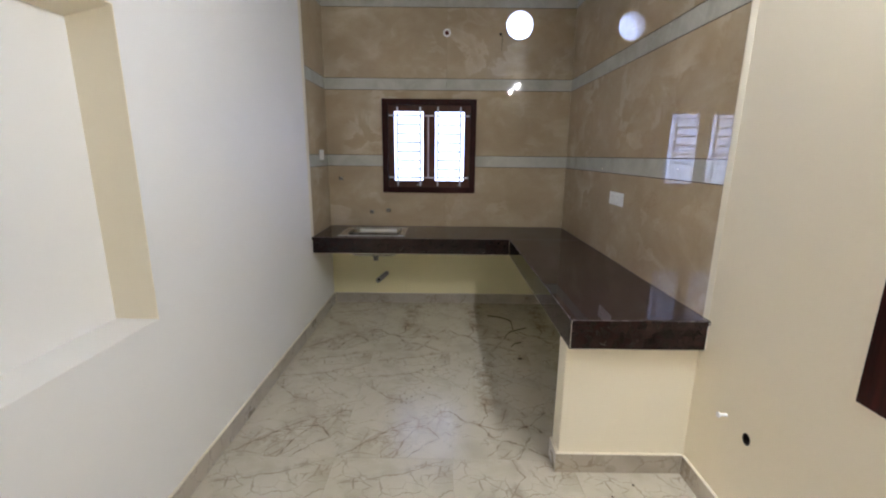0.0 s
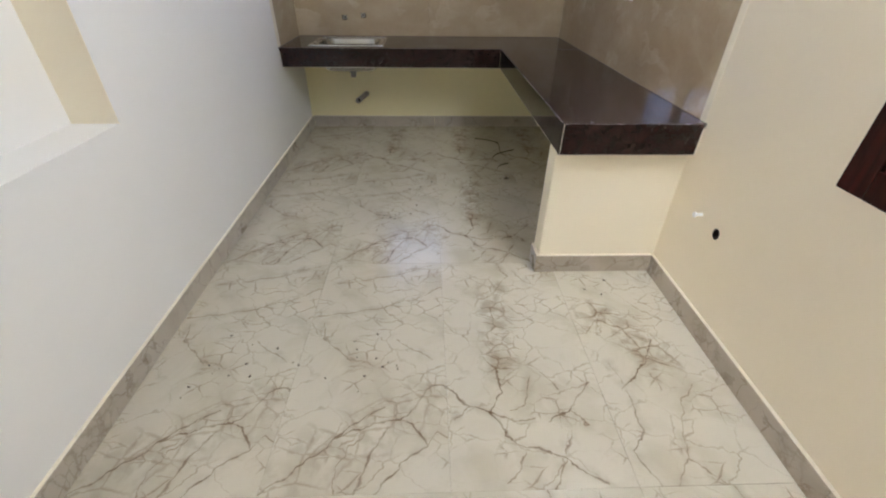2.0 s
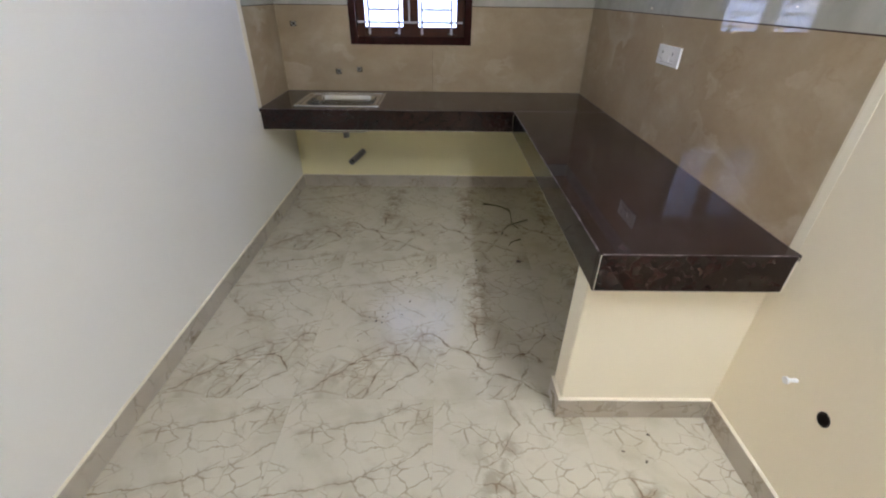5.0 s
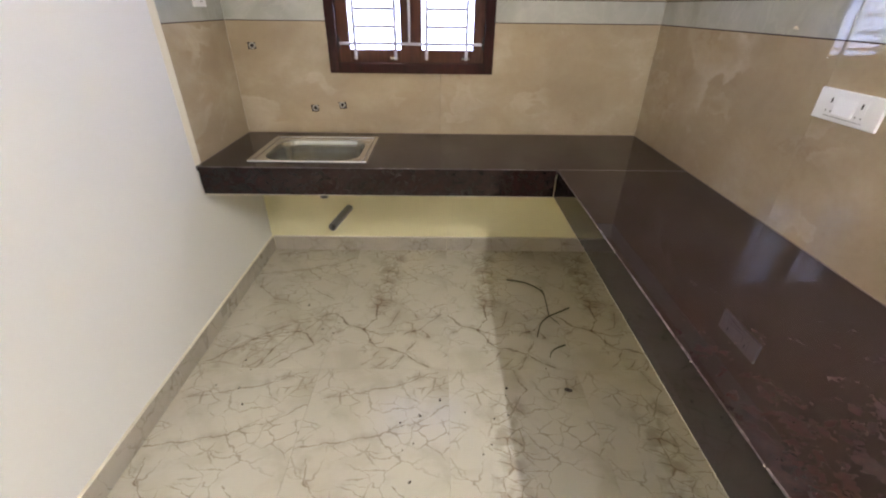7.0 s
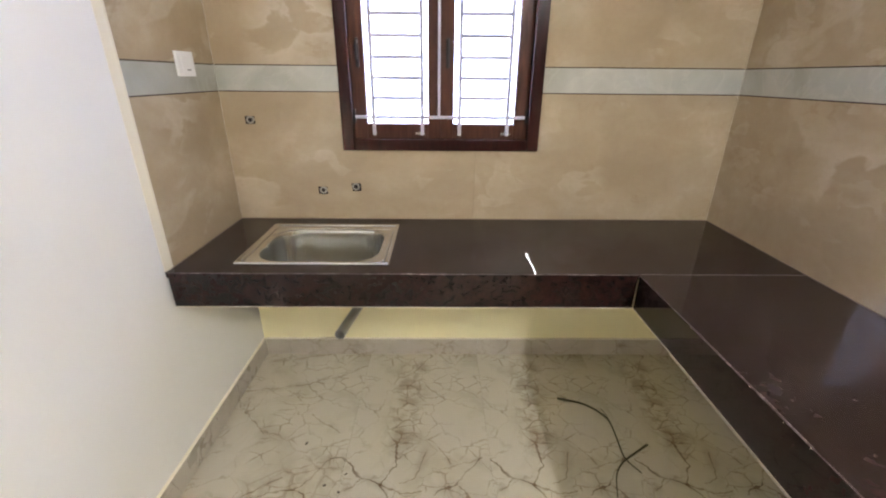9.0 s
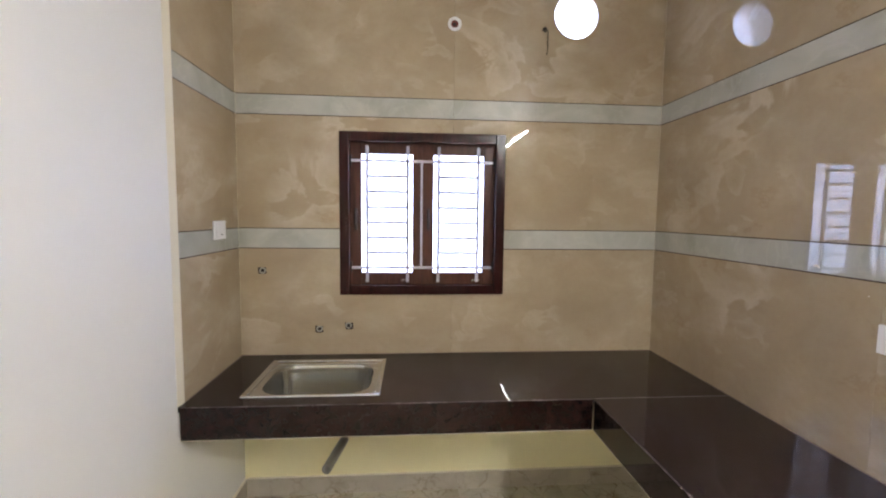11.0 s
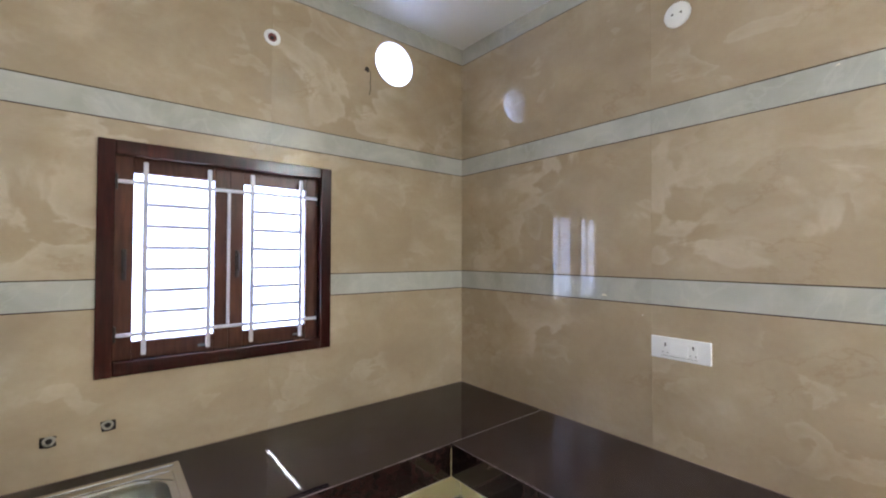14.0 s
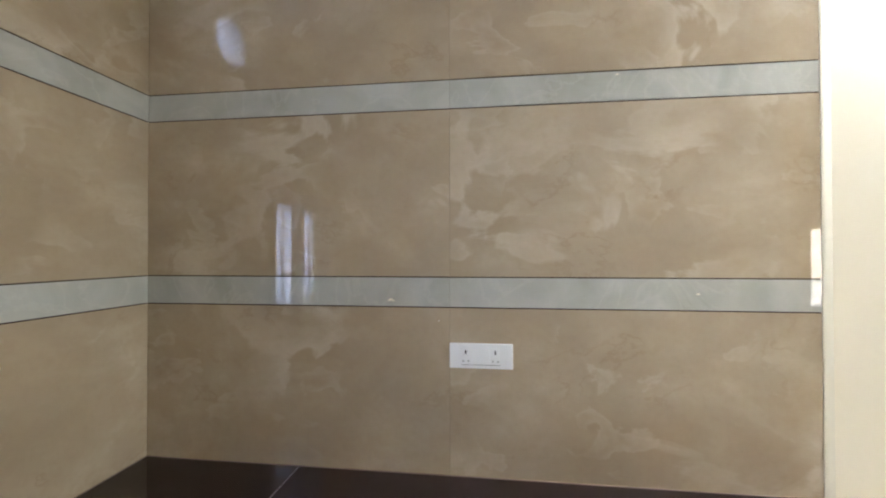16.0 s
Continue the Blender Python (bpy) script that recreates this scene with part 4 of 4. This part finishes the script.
def lathe_x(x, y, z, profile, seg=28):
    bm = bmesh.new()
    loft(bm, [[(x - d - 0.0002, y + max(r, 1e-5) * math.cos(2 * math.pi * i / seg), z + max(r, 1e-5) * math.sin(2 * math.pi * i / seg)) for i in range(seg)] for r, d in profile])
    return bm


socket_plate()
switch_plate()
wiring_points()


# ---- litter on the floor ----
def stem(points, r, label):
    bm = strand([(x, y, r * (0.9 + h)) for x, y, h in points], r * 1.2, 0.4)
    ob = link("dry_stem", bm, STEM, True)
    tagged(ob, label, "plant stem", "dry stems under the counter")


stem([(1.570, -0.363, 0.4), (1.69, -0.40, 0), (1.765, -0.49, 0.6), (1.768, -0.60, 0.2), (1.762, -0.705, 0), (1.80, -0.78, 0)], 0.0042, "curved dry dark green stem lying on the floor")
stem([(1.887, -0.640, 0), (1.80, -0.695, 0.8), (1.742, -0.735, 1.8), (1.695, -0.79, 0.6), (1.662, -0.885, 0)], 0.0042, "bent dry green stem lying on the floor")
stem([(1.76, -0.43, 0.2), (1.772, -0.475, 0.9), (1.775, -0.53, 0.4)], 0.002, "thin dry side twig lying on the floor")
stem([(1.791, -0.941, 0), (1.745, -0.962, 0.3), (1.712, -0.99, 0), (1.695, -1.028, 0)], 0.004, "short dry stem lying on the floor")


def crumbs():
    bm = bmesh.new()
    rng = random.Random(5)
    spots = [(1.731, -1.228, 0.016), (1.458, -1.218, 0.010), (1.66, -1.10, 0.005)]
    for cx, cy, n, w in CRUMB_AREAS:
        spots += [(rng.gauss(cx, w), rng.gauss(cy, w), rng.uniform(0.003, 0.0075)) for _ in range(n)]
    for x, y, r in spots:
        m = Matrix.Translation((x, y, r * 0.3)) @ pose(0, 0, 0, rng.uniform(-20, 20), rng.uniform(-20, 20), rng.uniform(0, 360)) @ Matrix.Diagonal((r * rng.uniform(0.8, 1.6), r * 0.7, r * 0.4, 1))
        bmesh.ops.create_icosphere(bm, subdivisions=1, radius=1.0, matrix=m)
    ob = link("floor_crumbs", bm, CRUMB)
    tagged(ob, "scattered dark crumbs and bits of dirt on the floor", "dirt", kind="stuff")


CRUMB_AREAS = [(0.30, -3.0, 10, 0.08), (0.86, -2.99, 12, 0.07), (0.55, -2.98, 4, 0.08), (0.88, -1.80, 9, 0.05), (0.37, -2.07, 2, 0.03), (1.38, -1.35, 7, 0.06), (1.10, -1.52, 7, 0.09), (0.28, -1.22, 5, 0.07), (0.5, -0.75, 4, 0.1), (2.0, -2.55, 3, 0.05)]
crumbs()


def plaster_flecks():
    bm = bmesh.new()
    rng = random.Random(11)
    for y, z, r in ((-0.965, 1.425, 0.011), (-0.975, 1.422, 0.007), (-1.14, 1.352, 0.004), (-1.75, 2.195, 0.006), (-2.0, 1.455, 0.007)):
        m = Matrix.Translation((XT_R - 0.0006, y, z)) @ pose(0, 0, 0, rng.uniform(0, 360), 0, 0) @ Matrix.Diagonal((0.001, r, r * 0.45, 1))
        bmesh.ops.create_icosphere(bm, subdivisions=1, radius=1.0, matrix=m)
    for i in range(9):
        y = rng.uniform(-2.35, -0.7)
        m = Matrix.Translation((1.7086, y, COUNTER - 0.004 - rng.uniform(0.0, 0.004))) @ Matrix.Diagonal((0.001, rng.uniform(0.002, 0.004), 0.0014, 1))
        bmesh.ops.create_icosphere(bm, subdivisions=1, radius=1.0, matrix=m)
    ob = link("plaster_flecks", bm, PUTTY)
    tagged(ob, "small dried plaster flecks on tile and counter edge", "dirt", kind="stuff")


plaster_flecks()

# ---- wall tiles ----
def lay_course(wall, place, spans, z0, z1, material, name, depth, rects=(), rounds=()):
    for a, b in spans:
        cut = [r for r in rects if r[0] < b and r[1] > a and r[2] < z1 and r[3] > z0]
        holes = [c for c in rounds if a < c[0] < b and z0 < c[1] < z1]
        part(name, plate((a, b), (z0, z1), place, depth, cut, holes), material, wall)


for z0, z1, kind in COURSES:
    material, name = (TILE, "tile") if kind == "tile" else (STRIP, "border_tile")
    lay_course(wall_far, back, ((XT_L + 0.0005, 1.1497), (1.1503, XT_R - 0.0005)), z0, z1, material, name, (0.0, 0.010), [WIN], [VENT])
    lay_course(wall_left, side, ((-0.578, -0.0005),), z0, z1, material, name, (XT_L, XT_L - 0.008))
    lay_course(wall_right, side, ((-2.368, -1.1793), (-1.1787, -0.0005)), z0, z1, material, name, (XT_R, XT_R + 0.008))

# ---- floor tiles ----
TW, TL, GAP = 0.6, 1.2, 0.0005
PRINTS = {}
for i in range(-5, 4):
    for j in range(7):
        if i < 1 or (i == 1 and j > 0):
            key = "sweep"
        elif i == 3 and j == 2:
            key = "ring"
        else:
            key = "chain"
        if key not in PRINTS:
            paint = {"sweep": FLOOR_SWEEP, "chain": FLOOR_CHAIN, "ring": FLOOR_RING}[key]
            tile = PRINTS[key] = part("floor_tile", boxed(-TW / 2 + GAP, TW / 2 - GAP, -TL / 2 + GAP, TL / 2 - GAP, -0.0088, 0.0), paint, floor)
        else:
            tile = PRINTS[key].copy()
            scene.collection.objects.link(tile)
        tile.location = (TW * (i + 0.5), 0.095 - TL * (j + 0.5), 0)
